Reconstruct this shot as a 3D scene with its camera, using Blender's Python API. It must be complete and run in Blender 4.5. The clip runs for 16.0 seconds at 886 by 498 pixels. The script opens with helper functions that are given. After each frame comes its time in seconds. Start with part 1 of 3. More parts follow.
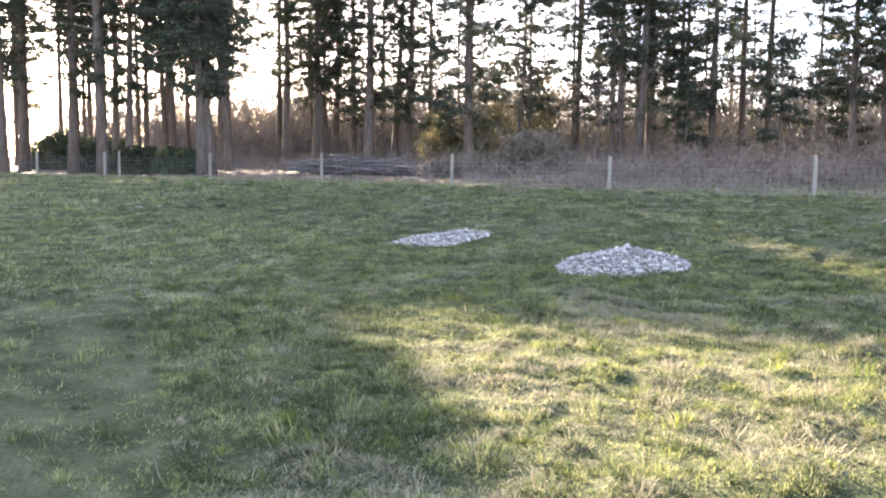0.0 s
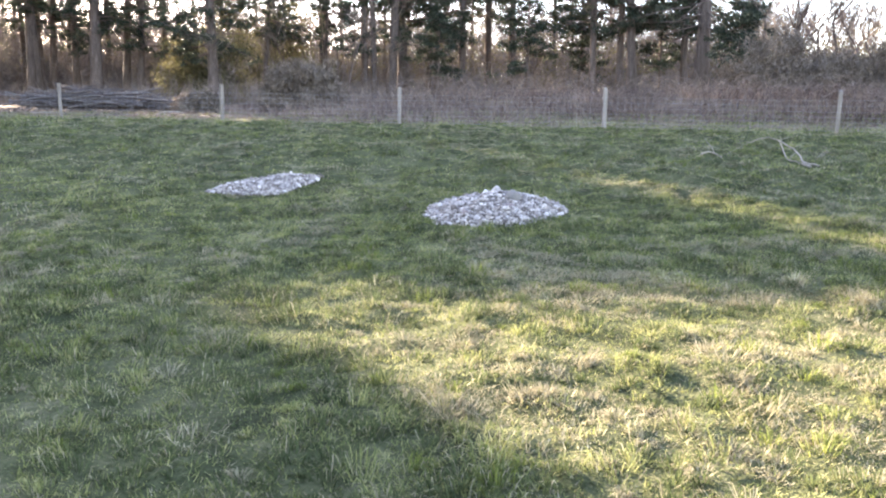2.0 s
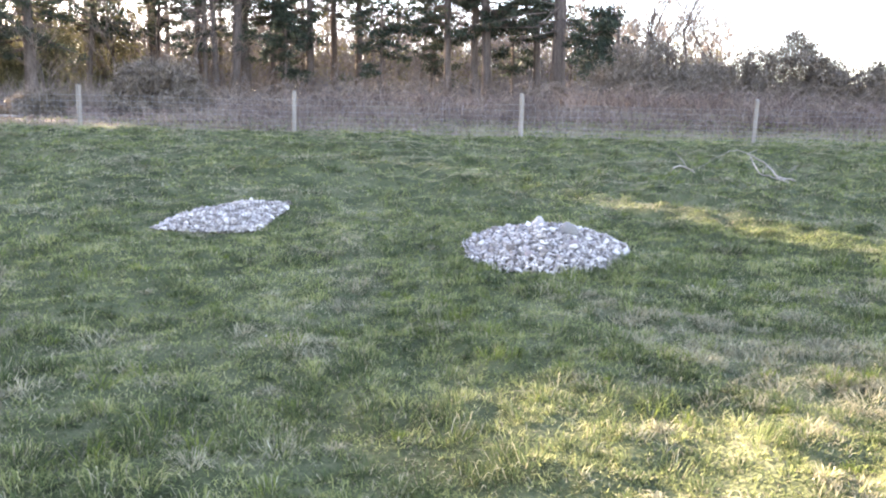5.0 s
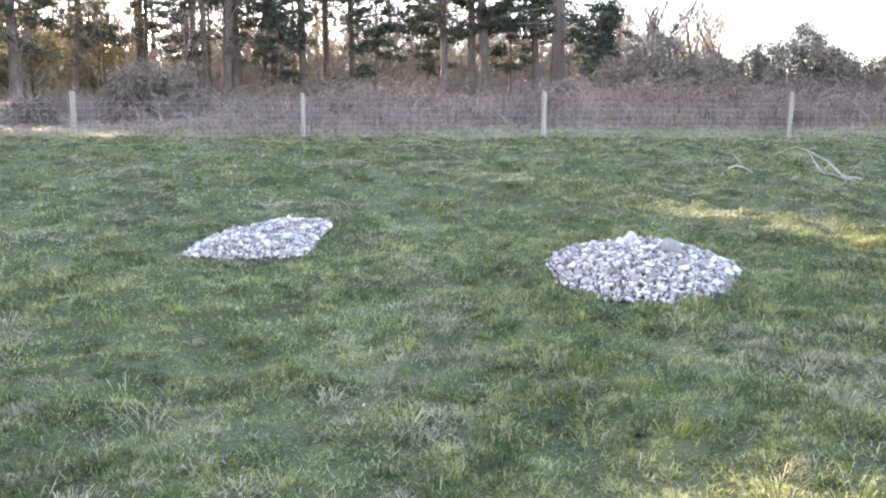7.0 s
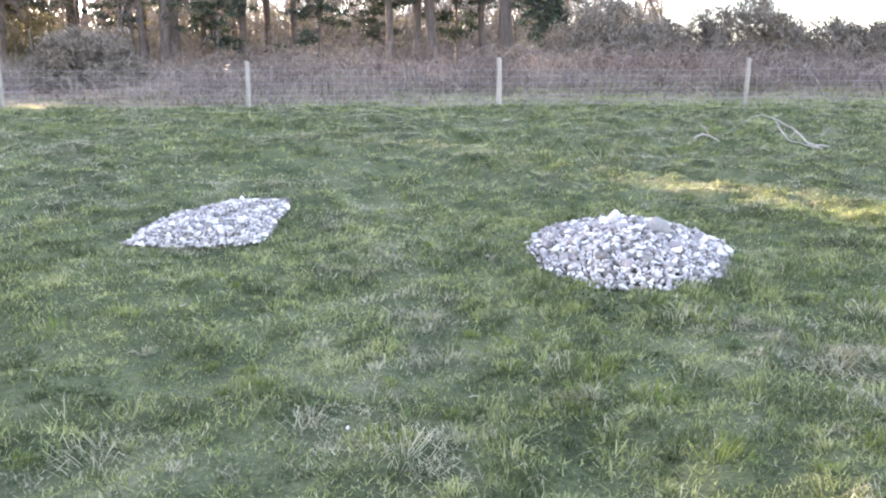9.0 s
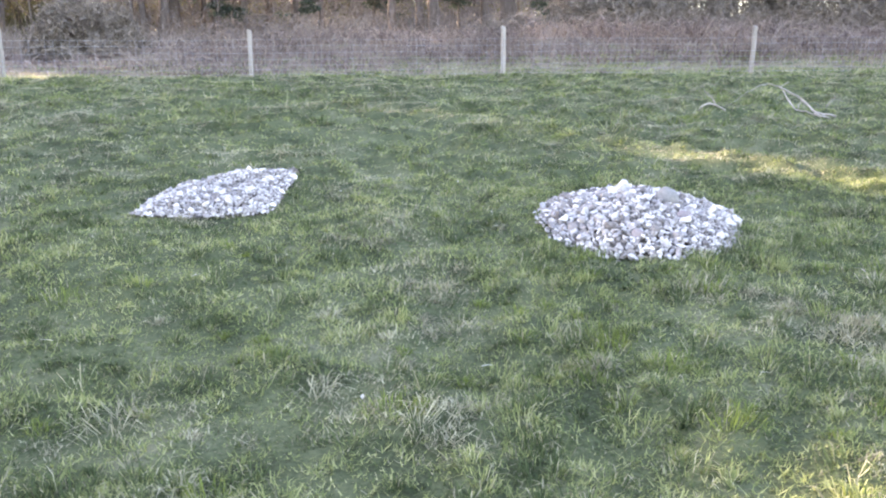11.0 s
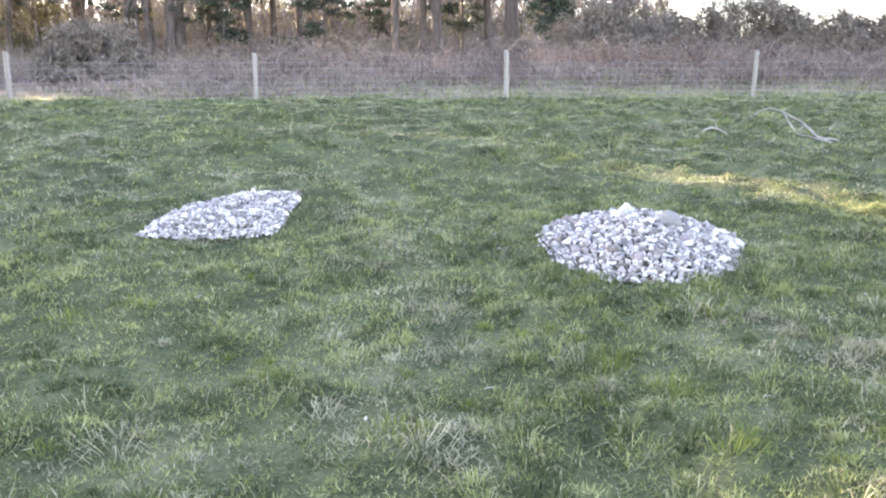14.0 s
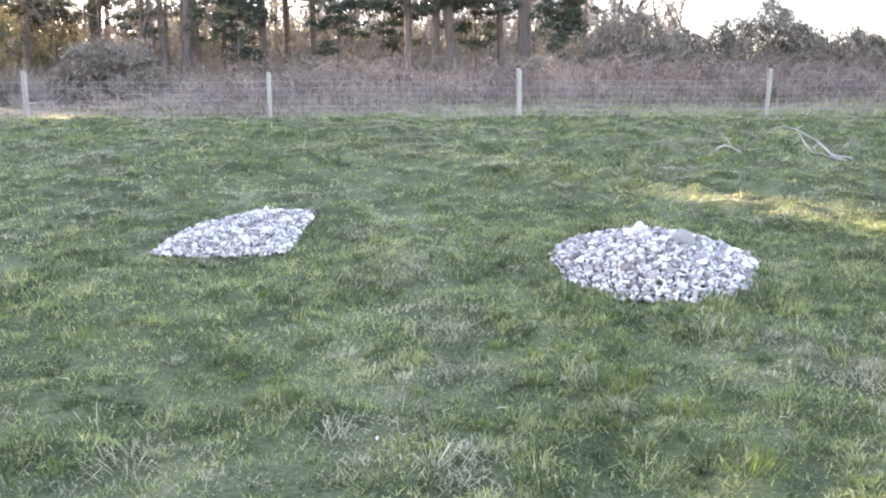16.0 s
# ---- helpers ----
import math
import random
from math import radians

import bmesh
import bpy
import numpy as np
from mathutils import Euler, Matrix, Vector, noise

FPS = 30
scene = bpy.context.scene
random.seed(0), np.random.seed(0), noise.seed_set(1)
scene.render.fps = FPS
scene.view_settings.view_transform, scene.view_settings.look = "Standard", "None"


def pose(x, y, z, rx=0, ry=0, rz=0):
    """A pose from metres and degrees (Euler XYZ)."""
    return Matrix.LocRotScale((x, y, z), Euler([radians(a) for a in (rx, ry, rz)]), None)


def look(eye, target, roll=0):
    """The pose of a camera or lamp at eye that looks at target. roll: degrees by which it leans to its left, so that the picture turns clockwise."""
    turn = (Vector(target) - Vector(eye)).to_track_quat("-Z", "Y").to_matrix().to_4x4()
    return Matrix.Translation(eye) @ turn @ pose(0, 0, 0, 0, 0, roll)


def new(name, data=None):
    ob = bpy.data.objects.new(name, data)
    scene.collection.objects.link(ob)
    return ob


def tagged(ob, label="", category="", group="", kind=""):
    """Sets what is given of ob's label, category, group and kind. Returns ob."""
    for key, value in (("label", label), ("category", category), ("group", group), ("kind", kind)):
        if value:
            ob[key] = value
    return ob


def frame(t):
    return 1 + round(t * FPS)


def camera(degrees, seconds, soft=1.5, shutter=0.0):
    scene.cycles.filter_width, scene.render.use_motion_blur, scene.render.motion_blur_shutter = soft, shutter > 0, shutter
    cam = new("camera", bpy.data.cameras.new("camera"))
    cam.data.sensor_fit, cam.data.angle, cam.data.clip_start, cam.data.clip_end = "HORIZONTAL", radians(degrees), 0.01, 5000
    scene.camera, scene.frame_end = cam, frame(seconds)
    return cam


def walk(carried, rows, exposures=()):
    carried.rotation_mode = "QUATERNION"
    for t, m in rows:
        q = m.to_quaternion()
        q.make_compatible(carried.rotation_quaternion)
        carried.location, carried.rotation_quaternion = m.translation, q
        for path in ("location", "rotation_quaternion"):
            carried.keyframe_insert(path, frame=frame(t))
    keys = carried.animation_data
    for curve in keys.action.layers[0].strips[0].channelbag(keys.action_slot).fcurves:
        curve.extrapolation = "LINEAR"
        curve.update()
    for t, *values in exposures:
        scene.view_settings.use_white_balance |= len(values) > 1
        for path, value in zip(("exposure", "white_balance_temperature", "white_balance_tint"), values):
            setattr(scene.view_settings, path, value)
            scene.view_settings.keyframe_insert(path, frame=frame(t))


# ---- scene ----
cam = camera(54.3, 16.0, soft=2.05)
PATH = [
    (0, (3.748, -11.147, 1.366), (2.736, -9.434, 1.163), 0.7),
    (0.5, (3.238, -10.933, 1.359), (2.461, -9.115, 1.062), 2.6),
    (1, (2.69, -10.655, 1.366), (2.056, -8.774, 1.121), 0.4),
    (1.5, (2.171, -10.385, 1.34), (1.579, -8.494, 1.068), 0.0),
    (2, (1.71, -10.062, 1.326), (1.266, -8.143, 0.979), 0.7),
    (2.5, (1.223, -9.745, 1.349), (0.712, -7.844, 0.994), 0.7),
    (3, (0.765, -9.489, 1.372), (0.397, -7.554, 1.026), 1.6),
    (3.5, (0.365, -9.163, 1.376), (0.051, -7.217, 1.037), -0.4),
    (4, (-0.011, -8.878, 1.367), (-0.224, -6.917, 1.037), 0.6),
    (6.5, (-1.411, -7.395, 1.356), (-1.348, -5.426, 1.014), -0.1),
    (7, (-1.5, -7.133, 1.354), (-1.512, -5.161, 1.02), 0.1),
    (7.5, (-1.675, -6.879, 1.388), (-1.486, -4.915, 1.057), 1.5),
    (8, (-1.689, -6.683, 1.372), (-1.54, -4.73, 0.971), 1.8),
    (8.5, (-1.663, -6.574, 1.383), (-1.6, -4.609, 1.02), 1.3),
    (9, (-1.699, -6.55, 1.378), (-1.586, -4.596, 0.97), -0.2),
    (11.5, (-1.75, -6.552, 1.377), (-1.642, -4.612, 0.901), -0.3),
    (12, (-1.75, -6.557, 1.377), (-1.624, -4.615, 0.918), -0.3),
    (12.5, (-1.762, -6.568, 1.38), (-1.629, -4.624, 0.931), -0.0),
    (13, (-1.77, -6.568, 1.382), (-1.643, -4.622, 0.938), 0.2),
    (13.5, (-1.756, -6.57, 1.381), (-1.644, -4.62, 0.949), 0.0),
    (14, (-1.755, -6.57, 1.383), (-1.652, -4.619, 0.958), -0.1),
    (14.5, (-1.755, -6.566, 1.386), (-1.659, -4.612, 0.972), -0.0),
    (15, (-1.753, -6.562, 1.381), (-1.665, -4.605, 0.976), -0.1),
    (15.5, (-1.757, -6.569, 1.393), (-1.679, -4.61, 1.0), -0.1),
    (16, (-1.752, -6.564, 1.387), (-1.678, -4.603, 1.002), -0.2),
]
walk(cam, [(t, look(eye, target, roll)) for t, eye, target, roll in PATH], [(0.0, 3.62, 7500, 24), (4.0, 3.95, 7500, 24), (7.0, 4.2, 7650, 24), (10.0, 4.36, 7650, 24), (16.0, 4.38, 7650, 24)])

# ---- light ----
SUN_EL, SUN_AZ = radians(16.0), radians(-50.0)      # azimuth from +Y towards +X
SUN_DIR = Vector((math.sin(SUN_AZ) * math.cos(SUN_EL), math.cos(SUN_AZ) * math.cos(SUN_EL), math.sin(SUN_EL)))
world = bpy.data.worlds.new("world")
scene.world = world
world.use_nodes = True
wn = world.node_tree
sky = wn.nodes.new("ShaderNodeTexSky")
sky.sky_type = "NISHITA"
sky.sun_disc = False
sky.sun_elevation, sky.sun_rotation = SUN_EL, SUN_AZ
sky.air_density, sky.dust_density, sky.ozone_density = 0.7, 0.5, 1.0
wn.links.new(sky.outputs[0], wn.nodes["Background"].inputs[0])
wn.nodes["Background"].inputs[1].default_value = 0.115
sun = new("sun", bpy.data.lights.new("sun", "SUN"))
sun.data.energy, sun.data.angle, sun.data.color = 5.0, radians(0.5), (1.0, 0.94, 0.78)
sun.matrix_world = look(SUN_DIR * 60, (0, 0, 0))

rng = np.random.default_rng(7)


# ---- materials ----
def make_mat(name, cols, scale=4.0, fine=40.0, rough=0.85, bump=0.3, per_island=0.0, per_object=0.0, through_light=0.0, stretch=(1, 1, 1)):
    """A mottled surface: cols from dark to light, mixed by a coarse and a fine noise, by the piece, or by the thing."""
    m = bpy.data.materials.new(name)
    m.use_nodes = True
    nt = m.node_tree
    n, l = nt.nodes, nt.links
    bsdf = n["Principled BSDF"]
    geo = n.new("ShaderNodeNewGeometry")
    mp = n.new("ShaderNodeMapping")
    mp.inputs["Scale"].default_value = stretch
    l.new(geo.outputs["Position"], mp.inputs[0])
    a, b = n.new("ShaderNodeTexNoise"), n.new("ShaderNodeTexNoise")
    a.inputs["Scale"].default_value, a.inputs["Detail"].default_value = scale, 3
    b.inputs["Scale"].default_value, b.inputs["Detail"].default_value = fine, 4
    l.new(mp.outputs[0], a.inputs["Vector"])
    l.new(mp.outputs[0], b.inputs["Vector"])

    def calc(op, x, y):
        c = n.new("ShaderNodeMath")
        c.operation = op
        for i, v in enumerate((x, y)):
            if isinstance(v, float):
                c.inputs[i].default_value = v
            else:
                l.new(v, c.inputs[i])
        return c.outputs[0]
    rest = 1.0 - per_island - per_object
    f = calc("ADD", calc("MULTIPLY", a.outputs["Fac"], rest * 0.6), calc("MULTIPLY", b.outputs["Fac"], rest * 0.4))
    if rest > 0.3:
        f = calc("ADD", calc("MULTIPLY", calc("SUBTRACT", f, rest * 0.5), 2.0), rest * 0.5)
    if per_island:
        f = calc("ADD", f, calc("MULTIPLY", geo.outputs["Random Per Island"], per_island))
    if per_object:
        info = n.new("ShaderNodeObjectInfo")
        f = calc("ADD", f, calc("MULTIPLY", info.outputs["Random"], per_object))
    ramp = n.new("ShaderNodeValToRGB")
    el = ramp.color_ramp.elements
    while len(el) < len(cols):
        el.new(0.5)
    for i, c in enumerate(cols):
        el[i].position = 0.12 + 0.76 * i / max(1, len(cols) - 1)
        el[i].color = (*c, 1)
    l.new(f, ramp.inputs[0])
    l.new(ramp.outputs[0], bsdf.inputs["Base Color"])
    bsdf.inputs["Roughness"].default_value = rough
    bsdf.inputs["Specular IOR Level"].default_value = 0.06 if through_light or rough > 0.88 else 0.25
    if bump:
        bp = n.new("ShaderNodeBump")
        bp.inputs["Strength"].default_value, bp.inputs["Distance"].default_value = bump, 0.02
        l.new(b.outputs["Fac"], bp.inputs["Height"])
        l.new(bp.outputs[0], bsdf.inputs["Normal"])
    if through_light:
        tr, mix = n.new("ShaderNodeBsdfTranslucent"), n.new("ShaderNodeMixShader")
        mix.inputs[0].default_value = through_light
        l.new(ramp.outputs[0], tr.inputs[0])
        l.new(bsdf.outputs[0], mix.inputs[1])
        l.new(tr.outputs[0], mix.inputs[2])
        l.new(mix.outputs[0], n["Material Output"].inputs[0])
    return m


M_GRASS = make_mat("grass", [(0.05, 0.06, 0.021), (0.12, 0.14, 0.05), (0.185, 0.205, 0.076), (0.25, 0.262, 0.102), (0.33, 0.325, 0.15), (0.44, 0.405, 0.225)], 1.3, 7.0, 0.8, 0, per_island=0.42, through_light=0.35)
M_TUFT = make_mat("coarse_grass", [(0.02, 0.027, 0.012), (0.042, 0.057, 0.023), (0.072, 0.094, 0.038), (0.115, 0.138, 0.056), (0.20, 0.20, 0.10)], 1.3, 7.0, 0.75, 0, per_island=0.36, through_light=0.35)
M_FRESH = make_mat("fresh_grass", [(0.045, 0.065, 0.018), (0.095, 0.125, 0.032), (0.155, 0.185, 0.045), (0.24, 0.25, 0.07)], 1.3, 7.0, 0.7, 0, per_island=0.36, through_light=0.4)
M_STRAW = make_mat("dead_grass", [(0.11, 0.095, 0.06), (0.20, 0.18, 0.115), (0.31, 0.28, 0.175), (0.46, 0.42, 0.28)], 1.3, 7.0, 0.7, 0, per_island=0.45, through_light=0.25)
M_TURF = make_mat("turf", [(0.022, 0.026, 0.012), (0.05, 0.058, 0.027), (0.088, 0.096, 0.046), (0.15, 0.14, 0.085)], 2.5, 45.0, 0.95, 1.0)
M_LITTER = make_mat("leaf_litter", [(0.06, 0.045, 0.03), (0.12, 0.085, 0.06), (0.19, 0.14, 0.10), (0.15, 0.15, 0.07)], 0.7, 12.0, 0.95, 0.8)
M_FLINT = make_mat("flint", [(0.055, 0.046, 0.04), (0.135, 0.113, 0.099), (0.26, 0.228, 0.204), (0.45, 0.405, 0.366), (0.68, 0.626, 0.572)], 8.0, 40.0, 0.75, 0.35, per_object=0.45)
M_FLINT_LOOSE = make_mat("flint_loose", [(0.055, 0.046, 0.04), (0.135, 0.113, 0.099), (0.26, 0.228, 0.204), (0.45, 0.405, 0.366), (0.68, 0.626, 0.572)], 8.0, 40.0, 0.75, 0.35, per_island=0.45)
M_BOULDER = make_mat("grey_boulder", [(0.13, 0.118, 0.105), (0.18, 0.165, 0.15), (0.23, 0.212, 0.195)], 6.0, 40.0, 0.9, 0.3)
M_BROWNSTONE = make_mat("brown_stone", [(0.13, 0.10, 0.095), (0.19, 0.15, 0.14), (0.24, 0.20, 0.185)], 8.0, 50.0, 0.85, 0.3)
M_SOIL = make_mat("soil", [(0.05, 0.04, 0.03), (0.10, 0.08, 0.06), (0.16, 0.14, 0.11)], 6.0, 40.0, 0.95, 0.6)
M_POST = make_mat("pale_timber", [(0.115, 0.096, 0.08), (0.21, 0.18, 0.15), (0.29, 0.252, 0.215)], 3.0, 30.0, 0.85, 0.3, per_object=0.2, stretch=(6, 6, 0.6))
M_WIRE = make_mat("galvanised_wire", [(0.22, 0.22, 0.23), (0.34, 0.34, 0.36)], 20.0, 90.0, 0.5, 0)
M_BARK = make_mat("pine_bark", [(0.05, 0.038, 0.032), (0.10, 0.078, 0.066), (0.17, 0.135, 0.115)], 2.0, 10.0, 0.95, 0.9, per_object=0.2, stretch=(3, 3, 0.6))
M_NEEDLE = make_mat("pine_needles", [(0.024, 0.032, 0.023), (0.045, 0.056, 0.038), (0.085, 0.095, 0.062)], 0.5, 3.0, 0.6, 0, per_island=0.4, through_light=0.2)
M_TWIG = make_mat("bare_twigs", [(0.085, 0.063, 0.05), (0.17, 0.13, 0.104), (0.28, 0.222, 0.18)], 0.6, 6.0, 0.9, 0, per_island=0.35)
M_GORSE = make_mat("gorse_foliage", [(0.06, 0.048, 0.036), (0.12, 0.096, 0.072), (0.185, 0.148, 0.118), (0.26, 0.21, 0.17)], 1.0, 5.0, 0.8, 0, per_island=0.4, through_light=0.15)
# very dark leaf colour for the bushes that stand in for shadow
M_SHADE_BUSH = make_mat("shade_bush_leaves", [(0.02, 0.026, 0.016), (0.045, 0.055, 0.03), (0.08, 0.09, 0.05)], 1.0, 5.0, 0.45, 0, per_island=0.4, through_light=0.15)
M_OLIVE = make_mat("woodland_leaves", [(0.048, 0.045, 0.027), (0.09, 0.085, 0.046), (0.145, 0.133, 0.068), (0.21, 0.188, 0.10)], 0.25, 2.0, 0.8, 0, per_island=0.35, through_light=0.3)
M_FARWOOD = make_mat("far_twigs", [(0.065, 0.057, 0.056), (0.105, 0.093, 0.09), (0.155, 0.137, 0.13), (0.20, 0.178, 0.16)], 0.15, 1.5, 0.9, 0, per_island=0.35, through_light=0.15)
M_BRACKEN = make_mat("dead_bracken", [(0.06, 0.041, 0.034), (0.145, 0.102, 0.084), (0.25, 0.184, 0.152), (0.38, 0.30, 0.245)], 0.5, 3.0, 0.9, 0, per_island=0.4, through_light=0.2)
M_DEADWOOD = make_mat("dead_wood", [(0.05, 0.042, 0.04), (0.10, 0.085, 0.08), (0.17, 0.15, 0.14)], 3.0, 25.0, 0.9, 0.4, per_object=0.3)
M_PALEWOOD = make_mat("bleached_wood", [(0.15, 0.125, 0.10), (0.25, 0.215, 0.175), (0.36, 0.315, 0.26)], 3.0, 25.0, 0.85, 0.4)
M_DEBRIS = make_mat("dry_leaf", [(0.20, 0.175, 0.13), (0.32, 0.29, 0.23), (0.44, 0.41, 0.34)], 8.0, 40.0, 0.85, 0, per_object=0.3)


# ---- mesh helpers ----
def raw_mesh(name, verts, faces, mat, smooth=False):
    """A mesh from arrays, all faces with the same number of corners."""
    verts, faces = np.asarray(verts, float), np.asarray(faces, int)
    me = bpy.data.meshes.new(name)
    k = faces.shape[1]
    me.vertices.add(len(verts))
    me.vertices.foreach_set("co", verts.ravel())
    me.loops.add(faces.size)
    me.loops.foreach_set("vertex_index", faces.ravel())
    me.polygons.add(len(faces))
    me.polygons.foreach_set("loop_start", np.arange(0, faces.size, k))
    me.polygons.foreach_set("loop_total", np.full(len(faces), k))
    me.polygons.foreach_set("use_smooth", np.full(len(faces), smooth))
    me.materials.append(mat)
    me.update(calc_edges=True)
    return me


def part(name, me, parent=None, label="", kind=""):
    ob = new(name, me)
    ob.parent = parent
    return tagged(ob, label, "", "", kind)


def thing(name, at, label, category, group="", kind=""):
    ob = new(name)
    ob.empty_display_size = 0.2
    ob.location = at
    return tagged(ob, label, category, group, kind)


class Soup:
    """Collects vertices and quads of one mesh."""
    def __init__(self):
        self.v, self.f, self.n = [], [], 0

    def add(self, v, f):
        self.v.append(np.asarray(v, float))
        self.f.append(np.asarray(f, int) + self.n)
        self.n += len(v)

    def mesh(self, name, mat, smooth=False):
        return raw_mesh(name, np.concatenate(self.v), np.concatenate(self.f), mat, smooth)


def tube(soup, pts, radii, sides=5):
    """A tapered tube along points, as quads, closed at both ends by a small ring."""
    pts = np.asarray(pts, float)
    d = np.gradient(pts, axis=0)
    d /= np.linalg.norm(d, axis=1)[:, None] + 1e-9
    up = np.array((0.31, 0.93, 0.17)) if abs(d[0][2]) > 0.8 else np.array((0, 0.12, 1.0))
    u = np.cross(d, up)
    u /= np.linalg.norm(u, axis=1)[:, None] + 1e-9
    w = np.cross(d, u)
    ang = np.arange(sides) * 2 * np.pi / sides
    r = np.asarray(radii, float)[:, None, None]
    ring = pts[:, None, :] + r * (np.cos(ang)[None, :, None] * u[:, None, :] + np.sin(ang)[None, :, None] * w[:, None, :])
    k = len(pts)
    v = np.concatenate([ring.reshape(-1, 3), pts[:1], pts[-1:]])
    f = []
    for i in range(k - 1):
        for j in range(sides):
            a, b = i * sides + j, i * sides + (j + 1) % sides
            f.append((a, b, b + sides, a + sides))
    for j in range(0, sides, 2):
        f.append((k * sides, (j + 2) % sides, (j + 1) % sides, j))
        o = (k - 1) * sides
        f.append((k * sides + 1, o + j, o + (j + 1) % sides, o + (j + 2) % sides))
    soup.add(v, f)


def value_noise(x, y, scale, seed):
    """Smooth noise in 0..1 on arrays; scale: metres a cell."""
    g = np.random.default_rng(seed).random((256, 256))
    u, v = np.asarray(x) / scale, np.asarray(y) / scale
    i, j = np.floor(u).astype(int), np.floor(v).astype(int)
    a, b = u - i, v - j
    a, b = a * a * (3 - 2 * a), b * b * (3 - 2 * b)
    i0, i1, j0, j1 = i % 256, (i + 1) % 256, j % 256, (j + 1) % 256
    return (g[i0, j0] * (1 - a) + g[i1, j0] * a) * (1 - b) + (g[i0, j1] * (1 - a) + g[i1, j1] * a) * b


# ---- lie of the land ----
PROFILE_Y = (-400, -30, -8, -5, -2, 0, 2, 5, 8, 12.6, 18, 30, 60, 400)
PROFILE_Z = (-0.6, -0.2, -0.12, -0.11, -0.08, 0.02, 0.12, 0.25, 0.38, 0.55, 0.66, 0.8, 0.9, 0.9)


def tussock(x, y):
    calm = np.exp(-(((x + 3.1) / 0.9) ** 2 + ((y - 0.1) / 1.2) ** 2) ** 2) + np.exp(-(((x - 0.15) / 1.1) ** 2 + ((y + 0.35) / 1.35) ** 2) ** 2)
    t = value_noise(x, y, 0.29, 3) * 0.62 + value_noise(x, y, 0.14, 4) * 0.38
    return np.clip((t - 0.36) / 0.42, 0, 1) ** 1.3 * (1 - 0.85 * np.clip(calm, 0, 1))


def ground_z(x, y, fine=True):
    x, y = np.asarray(x, float), np.asarray(y, float)
    z = np.interp(y, PROFILE_Y, PROFILE_Z)
    z = z + 0.09 * np.exp(-((x + 3.4) ** 2) / 4 - (y - 0.2) ** 2 / 5)
    z = z - 0.07 * np.exp(-((x - 4.5) ** 2 + (y - 5.6) ** 2) / 0.8)
    along = 1 / (1 + np.exp(-(x + 8.5) / 1.8))
    crest = 0.62 * np.exp(-((y - 21.3) / 2.9) ** 2) * along * (0.75 + 0.5 * value_noise(x, y, 5.0, 11))
    z = z + crest + 0.35 * along / (1 + np.exp(-(y - 25) / 2.0))
    z = z - 0.4 / (1 + np.exp((x + 24) / 2.5)) / (1 + np.exp(-(y - 15) / 1.5))
    if fine:
        near = np.clip((13 - y) / 1.0, 0, 1)
        z = z + near * ((0.05 + 0.05 * np.clip((y + 1) / 4, 0, 1)) * tussock(x, y) + 0.07 * (value_noise(x, y, 1.7, 5) - 0.5)) + 0.12 * (1 - near) * (value_noise(x, y, 1.1, 6) - 0.5)
    return z


def axis(lo, hi, step, far, grow=1.35):
    a = list(np.arange(lo, hi + 1e-6, step))
    s = step
    while a[-1] < far:
        s *= grow
        a.append(a[-1] + s)
    s = step
    while a[0] > -far:
        s *= grow
        a.insert(0, a[0] - s)
    return np.array(a)


gx, gy = axis(-12, 8, 0.1, 900), axis(-10, 13, 0.1, 900)
GX, GY = np.meshgrid(gx, gy, indexing="ij")
gv = np.stack([GX, GY, ground_z(GX, GY)], -1).reshape(-1, 3)
gi = np.arange(len(gx) * len(gy)).reshape(len(gx), len(gy))
gf = np.stack([gi[:-1, :-1], gi[1:, :-1], gi[1:, 1:], gi[:-1, 1:]], -1).reshape(-1, 4)
GZ = gv[:, 2].reshape(len(gx), len(gy))


def turf_z(x, y):
    """Height of the turf's own surface, between its vertices."""
    x, y = np.asarray(x, float), np.asarray(y, float)
    i, j = np.clip(np.searchsorted(gx, x) - 1, 0, len(gx) - 2), np.clip(np.searchsorted(gy, y) - 1, 0, len(gy) - 2)
    a, b = (x - gx[i]) / (gx[i + 1] - gx[i]), (y - gy[j]) / (gy[j + 1] - gy[j])
    return (GZ[i, j] * (1 - a) + GZ[i + 1, j] * a) * (1 - b) + (GZ[i, j + 1] * (1 - a) + GZ[i + 1, j + 1] * a) * b


gm = raw_mesh("ground", gv, gf, M_TURF, True)
gm.materials.append(M_LITTER)
mid_y = gv[gf].mean(axis=1)[:, 1]
gm.polygons.foreach_set("material_index", (mid_y > 13.0).astype(np.int32))
ground = tagged(new("ground", gm), "uneven pasture turf with leaf litter beyond the fence", "ground", "", "structure")

# ---- sunlit gaps: ground areas kept sunny by leaving leaves out of the canopy ----
GAP_NEAR = [(-1.7, -4.5), (-0.9, -3.55), (0.8, -3.3), (2.7, -3.25), (3.8, -3.3), (8, -3.0), (10, -11), (5, -11), (1.8, -7.75), (1.35, -7.05), (0.8, -6.4), (0.2, -5.85), (-0.65, -5.32)]
GAP_STRIP = [(0.7, 3.7), (1.7, 2.85), (3.0, 1.3), (3.8, 0.15), (4.6, -1.2), (6.4, -2.8), (5, -3.0), (4.0, -1.9), (3.25, -0.65), (2.42, 0.65), (1.52, 2.0), (0.88, 2.9)]


